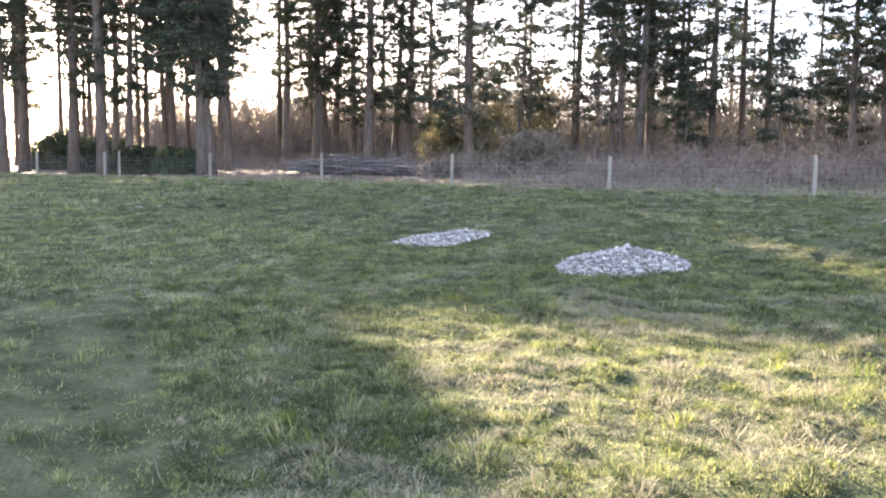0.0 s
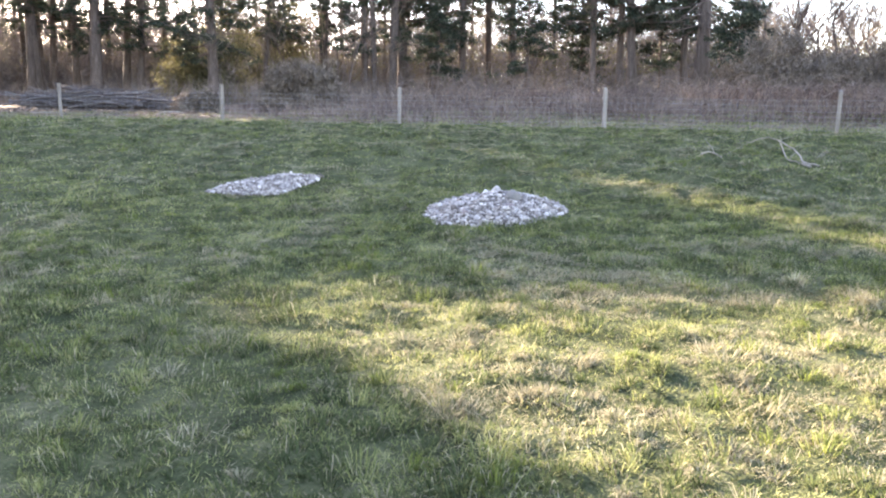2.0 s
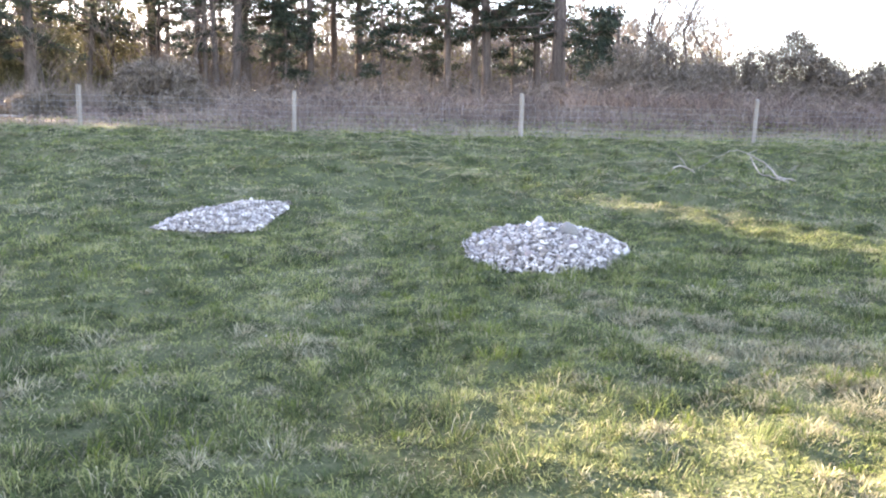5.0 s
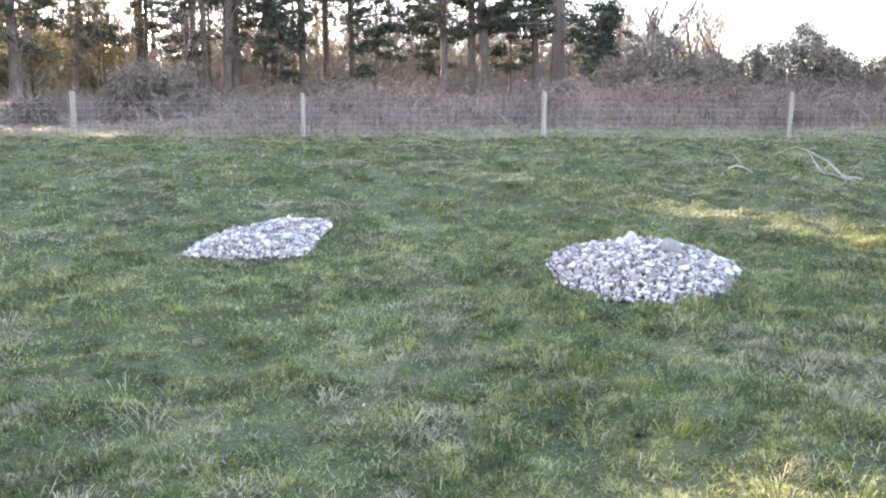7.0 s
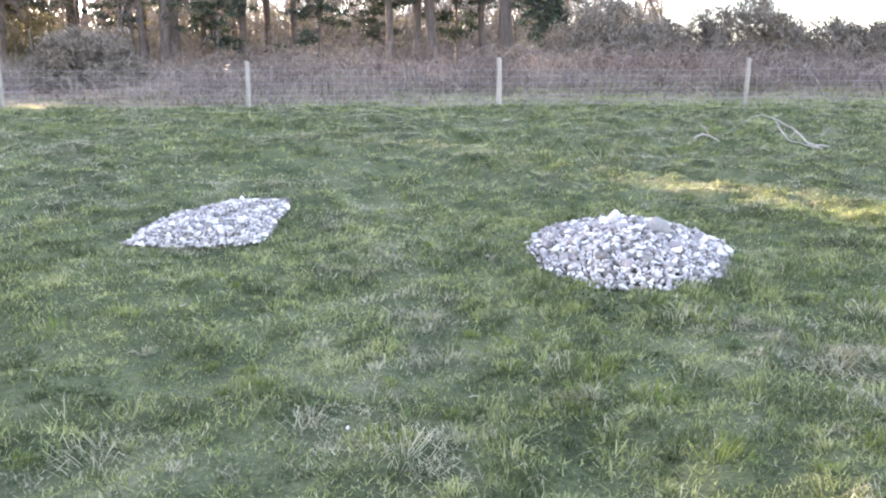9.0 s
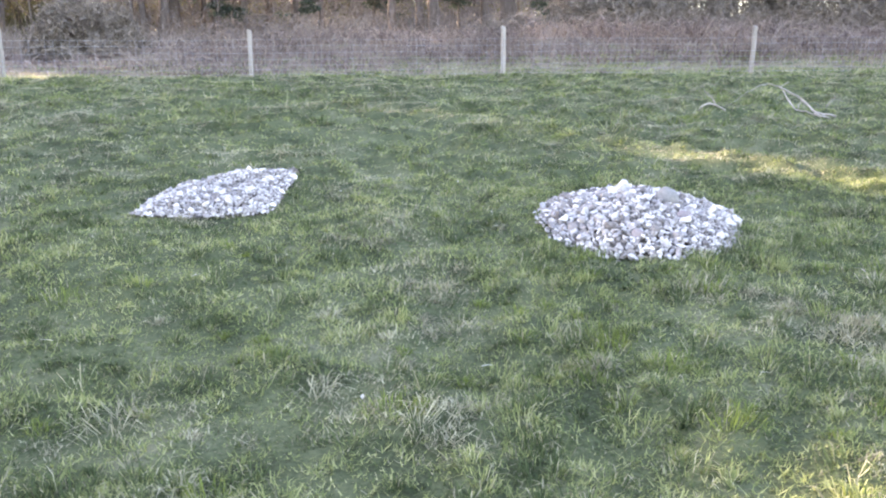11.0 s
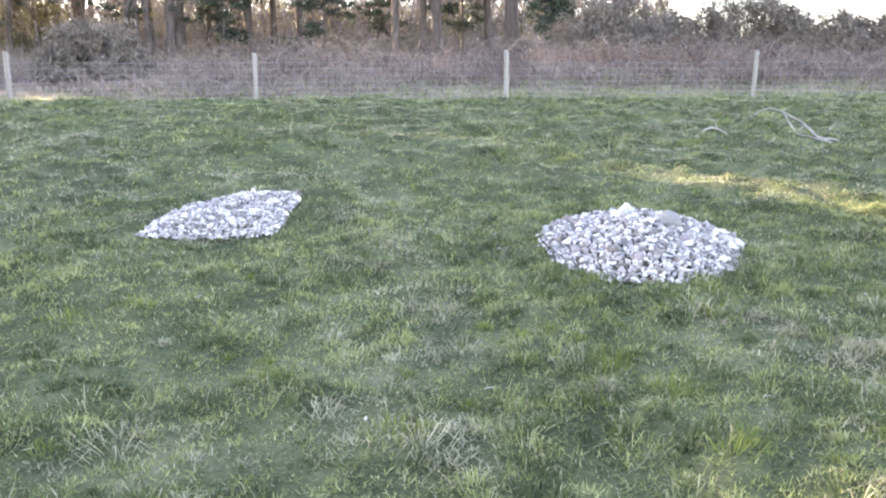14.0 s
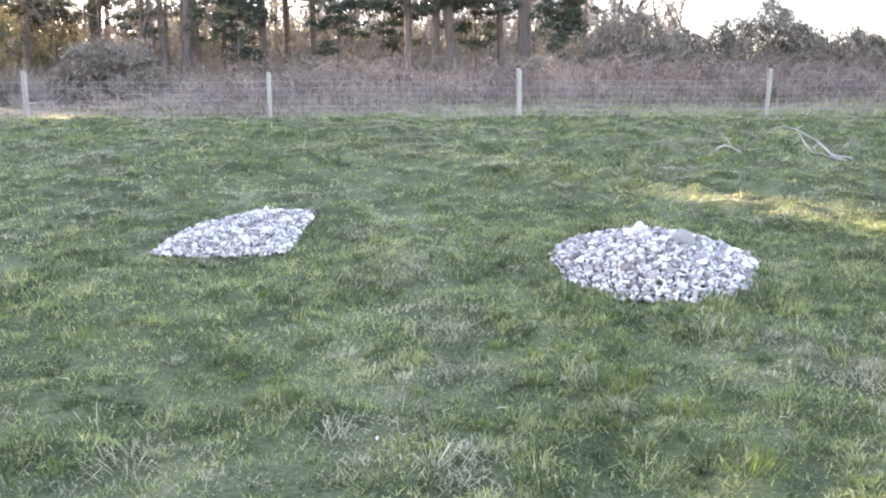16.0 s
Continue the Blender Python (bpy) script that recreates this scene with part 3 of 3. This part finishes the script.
def post_mesh():
    bm = bmesh.new()
    bmesh.ops.create_cube(bm, size=1.0, matrix=Matrix.Diagonal((0.085, 0.085, 1.35, 1)))
    bmesh.ops.subdivide_edges(bm, edges=[e for e in bm.edges if abs(e.verts[0].co.z - e.verts[1].co.z) > 0.5], cuts=3)
    bmesh.ops.bevel(bm, geom=list(bm.edges), offset=0.008, segments=2, affect="EDGES")
    for v in bm.verts:
        v.co.x += 0.004 * math.sin(v.co.z * 7)
        if v.co.z > 0.6:
            v.co.z += v.co.y * 0.35
    me = bpy.data.meshes.new("post")
    bm.to_mesh(me)
    bm.free()
    me.materials.append(M_POST)
    return me


POST = post_mesh()
LEAN = (0, 1, -1, 0.5, 0, 1, 0.5, 0.4, -0.2, 1.4, 0.5, 0, 0)
for px, lean in zip(POSTS, LEAN):
    ob = part("post", POST, fence)
    top = 1.58 + 0.03 * math.sin(px * 3.1)
    ob.location = Vector((px, FENCE_Y, top - 0.675)) - F0
    ob.rotation_euler = (radians(lean * 0.6), radians(lean), px)
WIRE_Z = (0.06, 0.16, 0.27, 0.39, 0.52, 0.66, 0.79)
wx = np.arange(-40, 24.1, 0.6)
for k, wz in enumerate(WIRE_Z):
    s = Soup()
    sag = 0.012 * np.sin(wx * 1.15 + k)
    tube(s, np.stack([wx, np.full(len(wx), FENCE_Y - 0.055), 0.56 + wz + sag], 1) - np.array(F0), np.full(len(wx), 0.0018), 4)
    part("line_wire", s.mesh("line_wire", M_WIRE), fence)
stays = Soup()
for sx in np.arange(-40, 24, 0.17):
    tube(stays, np.array([(sx, FENCE_Y - 0.055, 0.6), (sx + 0.01, FENCE_Y - 0.055, 1.35)]) - np.array(F0), (0.0015, 0.0015), 3)
part("netting", stays.mesh("netting", M_WIRE), fence, "thin upright wires of the netting", "stuff")

# ---- stone heaps ----
def stone_mesh(seed, flat):
    r = np.random.default_rng(seed)
    bm = bmesh.new()
    bmesh.ops.create_icosphere(bm, subdivisions=1, radius=1.0)
    cut = r.normal(size=(9, 3))
    cut /= np.linalg.norm(cut, axis=1)[:, None]
    for v in bm.verts:
        p = np.array(v.co) * (0.9 + 0.35 * r.random())
        for c in cut:
            over = p @ c - 0.5
            if over > 0:
                p = p - c * over
        v.co = p * (1.25, 0.85 + 0.2 * flat, flat + 0.15)
    me = bpy.data.meshes.new("stone")
    bm.to_mesh(me)
    bm.free()
    me.materials.append(M_FLINT)
    for q in me.polygons:
        q.use_smooth = False
    return me


STONES = [stone_mesh(800 + i, 0.5 + 0.05 * (i % 7)) for i in range(14)]
ARR = [(np.array([v.co[:] for v in m.vertices]), np.array([p.vertices[:] for p in m.polygons])) for m in STONES]


def heap(name, at, outline, top, stone, label, keep_parts, seed):
    """A low heap of stones over an outline (from its middle); top(x, y) is the height of its back above the turf, edge 0..1."""
    r = np.random.default_rng(seed)
    root = thing(name, (*at, float(ground_z(*at, False))), label, "stone heap", "flint heaps in the grass")
    ol = [(x + at[0], y + at[1]) for x, y in outline]
    o = np.array(ol)
    lo, hi = o.min(0), o.max(0)

    def depth_in(x, y):
        best = np.full(len(x), 9.0)
        for (x0, y0), (x1, y1) in zip(ol, ol[1:] + ol[:1]):
            e = np.array((x1 - x0, y1 - y0))
            t = np.clip(((x - x0) * e[0] + (y - y0) * e[1]) / (e @ e), 0, 1)
            best = np.minimum(best, np.hypot(x - x0 - t * e[0], y - y0 - t * e[1]))
        return best
    # earth core
    g = np.arange(-0.1, 3.2, 0.09)
    cxs, cys = lo[0] + g[g < hi[0] - lo[0] + 0.2], lo[1] + g[g < hi[1] - lo[1] + 0.2]
    CX, CY = np.meshgrid(cxs, cys, indexing="ij")
    fx, fy = CX.ravel(), CY.ravel()
    dd = np.where(inside(ol, fx, fy), depth_in(fx, fy), 0)
    v = np.stack([fx, fy, turf_z(fx, fy) - 0.06 + (dd > 0) * (0.03 + top(fx - at[0], fy - at[1], dd))], 1) - np.array(root.location)
    ii = np.arange(len(fx)).reshape(CX.shape)
    part("core", raw_mesh("core", v, np.stack([ii[:-1, :-1], ii[1:, :-1], ii[1:, 1:], ii[:-1, 1:]], -1).reshape(-1, 4), M_SOIL, True), root, "dark earth between the stones")
    # stones, set by darts so that they do not crowd
    got, cells = [], {}
    for _ in range(26000):
        x, y = lo + (hi - lo) * r.random(2)
        s = stone * (0.5 + 1.1 * r.random() ** 2)
        i, j = int(x / 0.12), int(y / 0.12)
        close = [q for di in (-1, 0, 1) for dj in (-1, 0, 1) for q in cells.get((i + di, j + dj), ())]
        if all((x - a) ** 2 + (y - b) ** 2 > (0.54 * (s + c)) ** 2 for a, b, c in close):
            got.append((x, y, s))
            cells.setdefault((i, j), []).append((x, y, s))
    got = np.array(got)
    wob = 0.05 * (r.random(len(got)) - 0.6)
    ok = inside(ol, got[:, 0], got[:, 1]) & (depth_in(got[:, 0], got[:, 1]) > wob)
    got = got[ok]
    d = depth_in(got[:, 0], got[:, 1])
    z = turf_z(got[:, 0], got[:, 1]) + top(got[:, 0] - at[0], got[:, 1] - at[1], d)
    rank = np.argsort(np.hypot(got[:, 0] + 1.6, got[:, 1] + 6.5) + 0.3 * r.random(len(got)))
    loose = Soup()
    for n, i in enumerate(rank):
        x, y, s = got[i]
        m = Matrix.LocRotScale(Vector((x, y, z[i] + s * 0.12)) - root.location, Euler(r.normal(size=3) * (0.55, 0.55, 3)), Vector((s, s, s)))
        k = int(r.integers(14))
        if n < keep_parts:
            ob = part("stone", STONES[k], root)
            ob.matrix_local = m
        else:
            loose.add(ARR[k][0] @ np.array(m.to_3x3()).T + np.array(m.translation), ARR[k][1])
    if loose.n:
        part("stone_bed", loose.mesh("stone_bed", M_FLINT_LOOSE), root, "", "stuff")
    return root


ELLIPSE = [(0.78 * math.cos(a) * (1 + 0.05 * math.sin(3 * a)) + 0.15 * math.sin(a), 1.02 * math.sin(a)) for a in np.linspace(0, 2 * math.pi, 28, endpoint=False)]
heap("stone_heap", (0.06, -0.32), ELLIPSE, lambda x, y, d: 0.20 * np.clip(d / 0.75, 0, 1) ** 0.8, 0.035, "domed heap of white and grey flints in the grass", 300, 900)
QUARTER = [(-0.57, -0.42), (-0.52, -0.02), (-0.38, 0.42), (-0.16, 0.72), (0.18, 0.92), (0.56, 0.88), (0.53, 0.1), (0.50, -0.52), (0.1, -0.58), (-0.38, -0.55)]
heap("stone_heap", (-3.18, 0.38), QUARTER, lambda x, y, d: 0.06 * np.clip(d / 0.25, 0, 1) + 0.02, 0.027, "low flat bed of white flints with one straight edge", 300, 901)


def big_stone(name, at, size, turn, mat, label, seed, point=0.0):
    r = np.random.default_rng(seed)
    bm = bmesh.new()
    bmesh.ops.create_icosphere(bm, subdivisions=3, radius=1.0)
    for v in bm.verts:
        f = 1 + 0.18 * noise.noise(v.co * 1.6 + Vector((seed, 0, 0))) + 0.05 * noise.noise(v.co * 5)
        v.co = v.co * f
        if v.co.z > 0:
            v.co.x *= 1 - point * v.co.z
            v.co.y *= 1 - point * v.co.z
        v.co = (v.co.x * size[0], v.co.y * size[1], v.co.z * size[2])
    me = bpy.data.meshes.new(name)
    bm.to_mesh(me)
    bm.free()
    me.materials.append(mat)
    for q in me.polygons:
        q.use_smooth = True
    ob = tagged(new(name, me), label, "stone")
    ob.location, ob.rotation_euler = at, (0.1, 0.1, turn)
    return ob


big_stone("flint", (0.02, 0.0, 0.22), (0.075, 0.07, 0.085), 0.5, M_FLINT_LOOSE, "pointed white flint on top of the heap", 5, 0.55)
big_stone("boulder", (0.27, -0.32, 0.215), (0.095, 0.085, 0.08), 0.2, M_BOULDER, "large smooth grey boulder on the flint heap", 9, 0.25)
big_stone("boulder", (0.29, -0.66, 0.14), (0.062, 0.055, 0.042), 0.9, M_BROWNSTONE, "brown stone among the white flints", 12)
big_stone("boulder", (-0.14, -1.02, 0.09), (0.05, 0.05, 0.045), 0.9, M_BROWNSTONE, "brown stone among the white flints", 15)

# ---- fallen branch ----
bough = thing("fallen_branch", (4.4, 5.8, float(ground_z(4.4, 5.8))), "bleached forked branch lying on the grass", "branch")
B0 = np.array(bough.location)
BOUGH_LIMBS = [("stem", [(4.58, 5.6, .26), (4.36, 5.75, .29), (4.32, 5.95, .40), (4.22, 6.1, .51), (4.06, 6.15, .60), (3.98, 6.2, .64)], (.024, .025, .024, .022, .02, .016)),
         ("limb", [(4.0, 6.2, .64), (3.76, 6.15, .70), (3.58, 6.1, .63), (3.36, 6.0, .54), (3.18, 5.9, .43), (3.0, 5.85, .36)], (.013, .011, .008, .006, .005, .003)),
         ("limb", [(4.03, 6.15, .60), (4.06, 6.05, .48), (4.10, 5.9, .35), (4.20, 5.8, .30), (4.34, 5.72, .28)], (.018, .017, .016, .016, .014)),
         ("limb", [(4.34, 5.72, .28), (4.40, 5.6, .25), (4.44, 5.5, .24)], (.03, .026, .02)),
         ("twig", [(4.28, 6.05, .47), (4.2, 5.95, .38), (4.16, 5.9, .33)], (.012, .01, .006)),
         ("twig", [(4.0, 6.2, .63), (4.1, 6.3, .68), (4.2, 6.35, .69)], (.012, .008, .004)),
         ("twig", [(4.66, 6.0, .38), (4.78, 6.05, .48), (4.72, 6.1, .55)], (.008, .007, .004)),
         ("twig", [(4.60, 5.95, .36), (4.74, 6.05, .46), (4.88, 6.0, .44)], (.008, .007, .004))]
for nm, pts, rad in BOUGH_LIMBS:
    s = Soup()
    u, w = np.arange(len(pts)), np.linspace(0, len(pts) - 1, len(pts) * 3)
    line = np.stack([np.interp(w, u, np.array(pts)[:, k]) for k in range(3)], 1) + rng.normal(size=(len(w), 3)) * 0.007
    tube(s, line - B0, np.interp(w, u, rad) * 0.66 * (0.9 + 0.25 * rng.random(len(w))), 7)
    made = part(nm, s.mesh(nm, M_PALEWOOD, True), bough if nm == "stem" else main_stem)
    if nm == "stem":
        main_stem = made
small = thing("fallen_branch", (2.75, 5.8, float(ground_z(2.75, 5.8))), "small curved bleached twig lying on the grass", "branch")
for nm, pts, rad in [("stem", [(2.62, 5.75, .33), (2.70, 5.8, .41), (2.80, 5.8, .44), (2.92, 5.8, .40), (3.02, 5.75, .34)], (.014, .016, .017, .016, .012)), ("twig", [(2.9, 5.8, .41), (2.84, 5.85, .52), (2.76, 5.9, .60), (2.72, 5.9, .68)], (.009, .008, .006, .003))]:
    s = Soup()
    tube(s, np.array(pts) - np.array(small.location), rad, 7)
    part(nm, s.mesh(nm, M_PALEWOOD, True), small)

# ---- scattered dry leaves and chips in the grass ----
chip = Soup()
chip.add(np.array([(-.5, 0, 0), (-.1, -.22, .06), (.5, 0, .02), (-.1, .22, .1), (-.5, 0, -.04), (-.1, -.22, .0), (.5, 0, -.02), (-.1, .22, .04)]), [(0, 1, 2, 3), (7, 6, 5, 4), (0, 4, 5, 1), (1, 5, 6, 2), (2, 6, 7, 3), (3, 7, 4, 0)])
CHIP = chip.mesh("dry_leaf", M_DEBRIS)
CHIPS = [(-1.01, -0.09, .06), (-1.02, -0.5, .05), (-1.9, -3.2, .055), (-1.35, -2.9, .055), (0.35, 1.75, .06), (-2.2, 0.6, .05), (-1.2, 0.9, .05), (-3.4, -2.6, .06), (-0.2, -3.2, .05), (0.6, -2.7, .05), (-2.9, -1.7, .05), (1.1, -1.6, .05), (-12.65, 2.6, .3), (-12.3, 2.9, .25), (-12.9, 2.5, .25)]
for cx_, cy_, cs in CHIPS:
    ob = tagged(new("dry_leaf", CHIP), "pale dry leaf lying in the grass", "leaf", "dry leaves in the grass")
    ob.location, ob.scale, ob.rotation_euler = (cx_, cy_, float(turf_z(cx_, cy_)) + 0.03), (cs, cs * 0.7, cs * 0.8), (rng.normal() * 0.2, rng.normal() * 0.2, rng.random() * 6)

# ---- grass ----
HEAPS = [([(x * 0.94 + 0.06, y * 0.94 - 0.32) for x, y in ELLIPSE]), ([(x * 0.92 - 3.18, y * 0.93 + 0.38) for x, y in QUARTER])]


def seen_near(x, y):
    """Ground that the walk passes closely."""
    return y > -11.0 + (3.75 - x) * 0.83


def dryness(x, y):
    return value_noise(x, y, 0.8, 43) * 0.55 + value_noise(x, y, 0.22, 44) * 0.45 + 0.11 * np.clip((y - 2) / 4, 0, 1) + 0.07 * np.clip((y - 8) / 4, 0, 1) + np.where(y < 1.5, 0.06 * np.clip(x + 0.4, -0.7, 1), 0)


def off_heaps(x, y):
    keep = np.ones(len(x), bool)
    for hp in HEAPS:
        keep &= ~inside(hp, x, y)
    return keep


def blades(name, x, y, a, h, lay, width, joints, sort, label, r):
    """One mesh of bent blades: place, heading, height, lean and material of each."""
    n = len(x)
    d = np.stack([np.cos(a), np.sin(a), np.zeros(n)], 1)
    twist = a + 1.57 + r.normal(size=n) * 0.5
    side = np.stack([np.cos(twist), np.sin(twist), np.zeros(n)], 1)
    p0 = np.stack([x, y, turf_z(x, y) - 0.003], 1)
    w = (width * (0.6 + 0.7 * r.random(n)))[:, None]
    up = np.array((0, 0, 1.0))
    tip = p0 + d * (h * lay)[:, None] + up * (h * np.maximum(0.12, 1.0 - 0.6 * lay))[:, None]
    if joints:
        mid = p0 + d * (h * lay * 0.4)[:, None] + up * (h * (0.72 - 0.16 * lay))[:, None]
        v = np.stack([p0 - side * w, p0 + side * w, mid - side * w * 0.8, mid + side * w * 0.8, tip], 1).reshape(-1, 3)
        b = np.arange(n)[:, None] * 5
        f = np.concatenate([b + (0, 1, 3), b + (0, 3, 2), b + (2, 3, 4)])
    else:
        v = np.stack([p0 - side * w, p0 + side * w, tip], 1).reshape(-1, 3)
        f = np.arange(n * 3).reshape(-1, 3)
    me = raw_mesh(name, v, f, M_GRASS)
    for m in (M_TUFT, M_STRAW, M_FRESH):
        me.materials.append(m)
    me.polygons.foreach_set("material_index", np.tile(sort, len(f) // n).astype(np.int32))
    tagged(new(name, me), label, "grass", "", "stuff")


def lawn(x0, x1, y0, y1, per_m2, length, width, seed, label, thin=1.0):
    """Short blades all over, in small groups; thin: what share stands where the walk does not pass closely."""
    r = np.random.default_rng(seed)
    k = int((x1 - x0) * (y1 - y0) * per_m2 / 5)
    tx, ty = x0 + (x1 - x0) * r.random(k), y0 + (y1 - y0) * r.random(k)
    ok = seen_near(tx, ty) | (r.random(k) < thin)
    tx, ty = tx[ok], ty[ok]
    own = np.repeat(np.arange(len(tx)), 5)
    x, y = tx[own] + r.normal(size=len(own)) * length * 0.5, ty[own] + r.normal(size=len(own)) * length * 0.5
    tall = (0.6 + 0.8 * r.random(len(tx)))[own]
    ok = off_heaps(x, y)
    x, y, tall = x[ok], y[ok], tall[ok]
    n = len(x)
    t = tussock(x, y)
    fence_side = np.exp(-((y - 12.3) / 0.9) ** 2)
    h = length * tall * (0.55 + 0.7 * r.random(n)) * (0.35 + 1.2 * value_noise(x, y, 0.11, 49) + 0.5 * t + 0.4 * value_noise(x, y, 1.3, 41) + 1.0 * fence_side)
    pick, dry = r.random(n), dryness(x, y)
    dark = np.clip((value_noise(x, y, 0.17, 47) * 0.6 + value_noise(x, y, 0.5, 48) * 0.4 - 0.5) * 4, 0.05, 0.6)
    sort = np.where(pick < np.clip((dry - 0.53) * 4, 0.09, 0.7), 2, np.where(pick > 1 - dark, 1, 0))
    blades("grass", x, y, r.random(n) * 6.283, h, 0.35 + 0.85 * r.random(n), width, False, sort, label, r)


def tufts(x0, x1, y0, y1, per_m2, count, radius, width, joints, seed, label, thin=1.0, dead=0.0):
    """Cushions of longer blades that lean outwards and droop; radius: from and to."""
    r = np.random.default_rng(seed)
    k = int((x1 - x0) * (y1 - y0) * per_m2)
    tx, ty = x0 + (x1 - x0) * r.random(k), y0 + (y1 - y0) * r.random(k)
    ok = (seen_near(tx, ty) | (r.random(k) < thin)) & (r.random(k) < 0.25 + 1.2 * value_noise(tx, ty, 0.6, 61) * (0.4 + tussock(tx, ty)))
    smooth = np.clip((-0.6 - tx) / 1.2, 0, 1) * np.clip((ty + 3.6) / 1.2, 0, 1) * np.clip((5.5 - ty) / 1.5, 0, 1)
    ok &= r.random(k) > 0.6 * smooth                     # closer-cropped turf beside the flat heap
    tx, ty = tx[ok], ty[ok]
    k = len(tx)
    big = radius[0] + (radius[1] - radius[0]) * r.random(k) ** 1.5
    tall = 0.030 + 0.72 * big * (0.7 + 0.6 * r.random(k))
    heading = r.random(k) * 6.283
    dry = dryness(tx, ty) + dead
    u = r.random(k)
    kind = np.where(u < np.clip((dry - 0.51) * 3.2, 0.06, 0.65), 2, np.where(u > 0.88, 3, np.where(u > 0.72, 0, 1)))
    own = np.repeat(np.arange(k), count)
    off = r.normal(size=(len(own), 2)) * (big[own] * 0.5)[:, None]
    x, y = tx[own] + off[:, 0], ty[own] + off[:, 1]
    ok = off_heaps(x, y)
    x, y, off, own = x[ok], y[ok], off[ok], own[ok]
    n = len(x)
    out = np.clip(np.hypot(off[:, 0], off[:, 1]) / big[own], 0, 1.6)
    a = np.arctan2(off[:, 1] + 0.25 * big[own] * np.sin(heading[own]), off[:, 0] + 0.25 * big[own] * np.cos(heading[own])) + r.normal(size=n) * 0.6
    h = tall[own] * (1.15 - 0.4 * out) * (0.55 + 0.65 * r.random(n))
    lay = 0.3 + 0.6 * out + 0.45 * r.random(n) + 0.35 * (kind[own] == 2)
    sort = np.where(r.random(n) < 0.13, 2, kind[own])
    blades("grass", x, y, a, h, lay, width, joints, sort, label, r)


PASTURE = "short tussocky pasture grass, green with straw"
lawn(-4.6, 4.5, -9.0, -2.0, 4900, 0.030, 0.0042, 56, PASTURE, 0.15)
lawn(-4.6, 4.5, -2.0, 1.2, 3800, 0.033, 0.0050, 58, PASTURE)
lawn(-13, -4.6, -7, 1.2, 950, 0.045, 0.0078, 52, PASTURE)
lawn(4.5, 7.0, -7, 1.2, 950, 0.045, 0.0075, 57, PASTURE)
lawn(-13, 9, 1.2, 13.1, 850, 0.038, 0.0074, 53, PASTURE)
lawn(-36, -13, -2, 13.1, 220, 0.08, 0.012, 54, PASTURE)
lawn(-13, 13, -18, -9.0, 60, 0.07, 0.012, 59, PASTURE)
lawn(7.0, 13, -8.6, 1.2, 60, 0.07, 0.012, 60, PASTURE)
lawn(9, 16, 1.2, 13.1, 200, 0.07, 0.011, 61, PASTURE)
lawn(-30, -2, 13.1, 18.5, 140, 0.08, 0.008, 55, "rough grass beyond the fence")
lawn(-2, 20, 13.1, 18.5, 380, 0.07, 0.008, 68, "rough grass beyond the fence")
tufts(-4.6, 4.5, -9.0, 0.0, 50, 56, (0.03, 0.135), 0.0023, True, 51, PASTURE, 0.15)
tufts(-26, 14, 11.9, 13.5, 9, 30, (0.08, 0.22), 0.006, False, 67, "pale rough grass along the fence", 1.0, 0.12)
tufts(-4.6, 4.5, 0.0, 4.0, 40, 40, (0.04, 0.16), 0.0034, False, 62, PASTURE)
tufts(-13, -4.6, -6, 4.0, 24, 26, (0.05, 0.17), 0.006, False, 63, PASTURE)
tufts(-13, 9, 4.0, 13.1, 15, 46, (0.07, 0.30), 0.006, False, 64, PASTURE)
tufts(-34, -13, 2, 13.1, 6, 24, (0.08, 0.28), 0.010, False, 65, PASTURE)
tufts(4.5, 8.0, -6, 4.0, 24, 26, (0.05, 0.17), 0.005, False, 66, PASTURE)
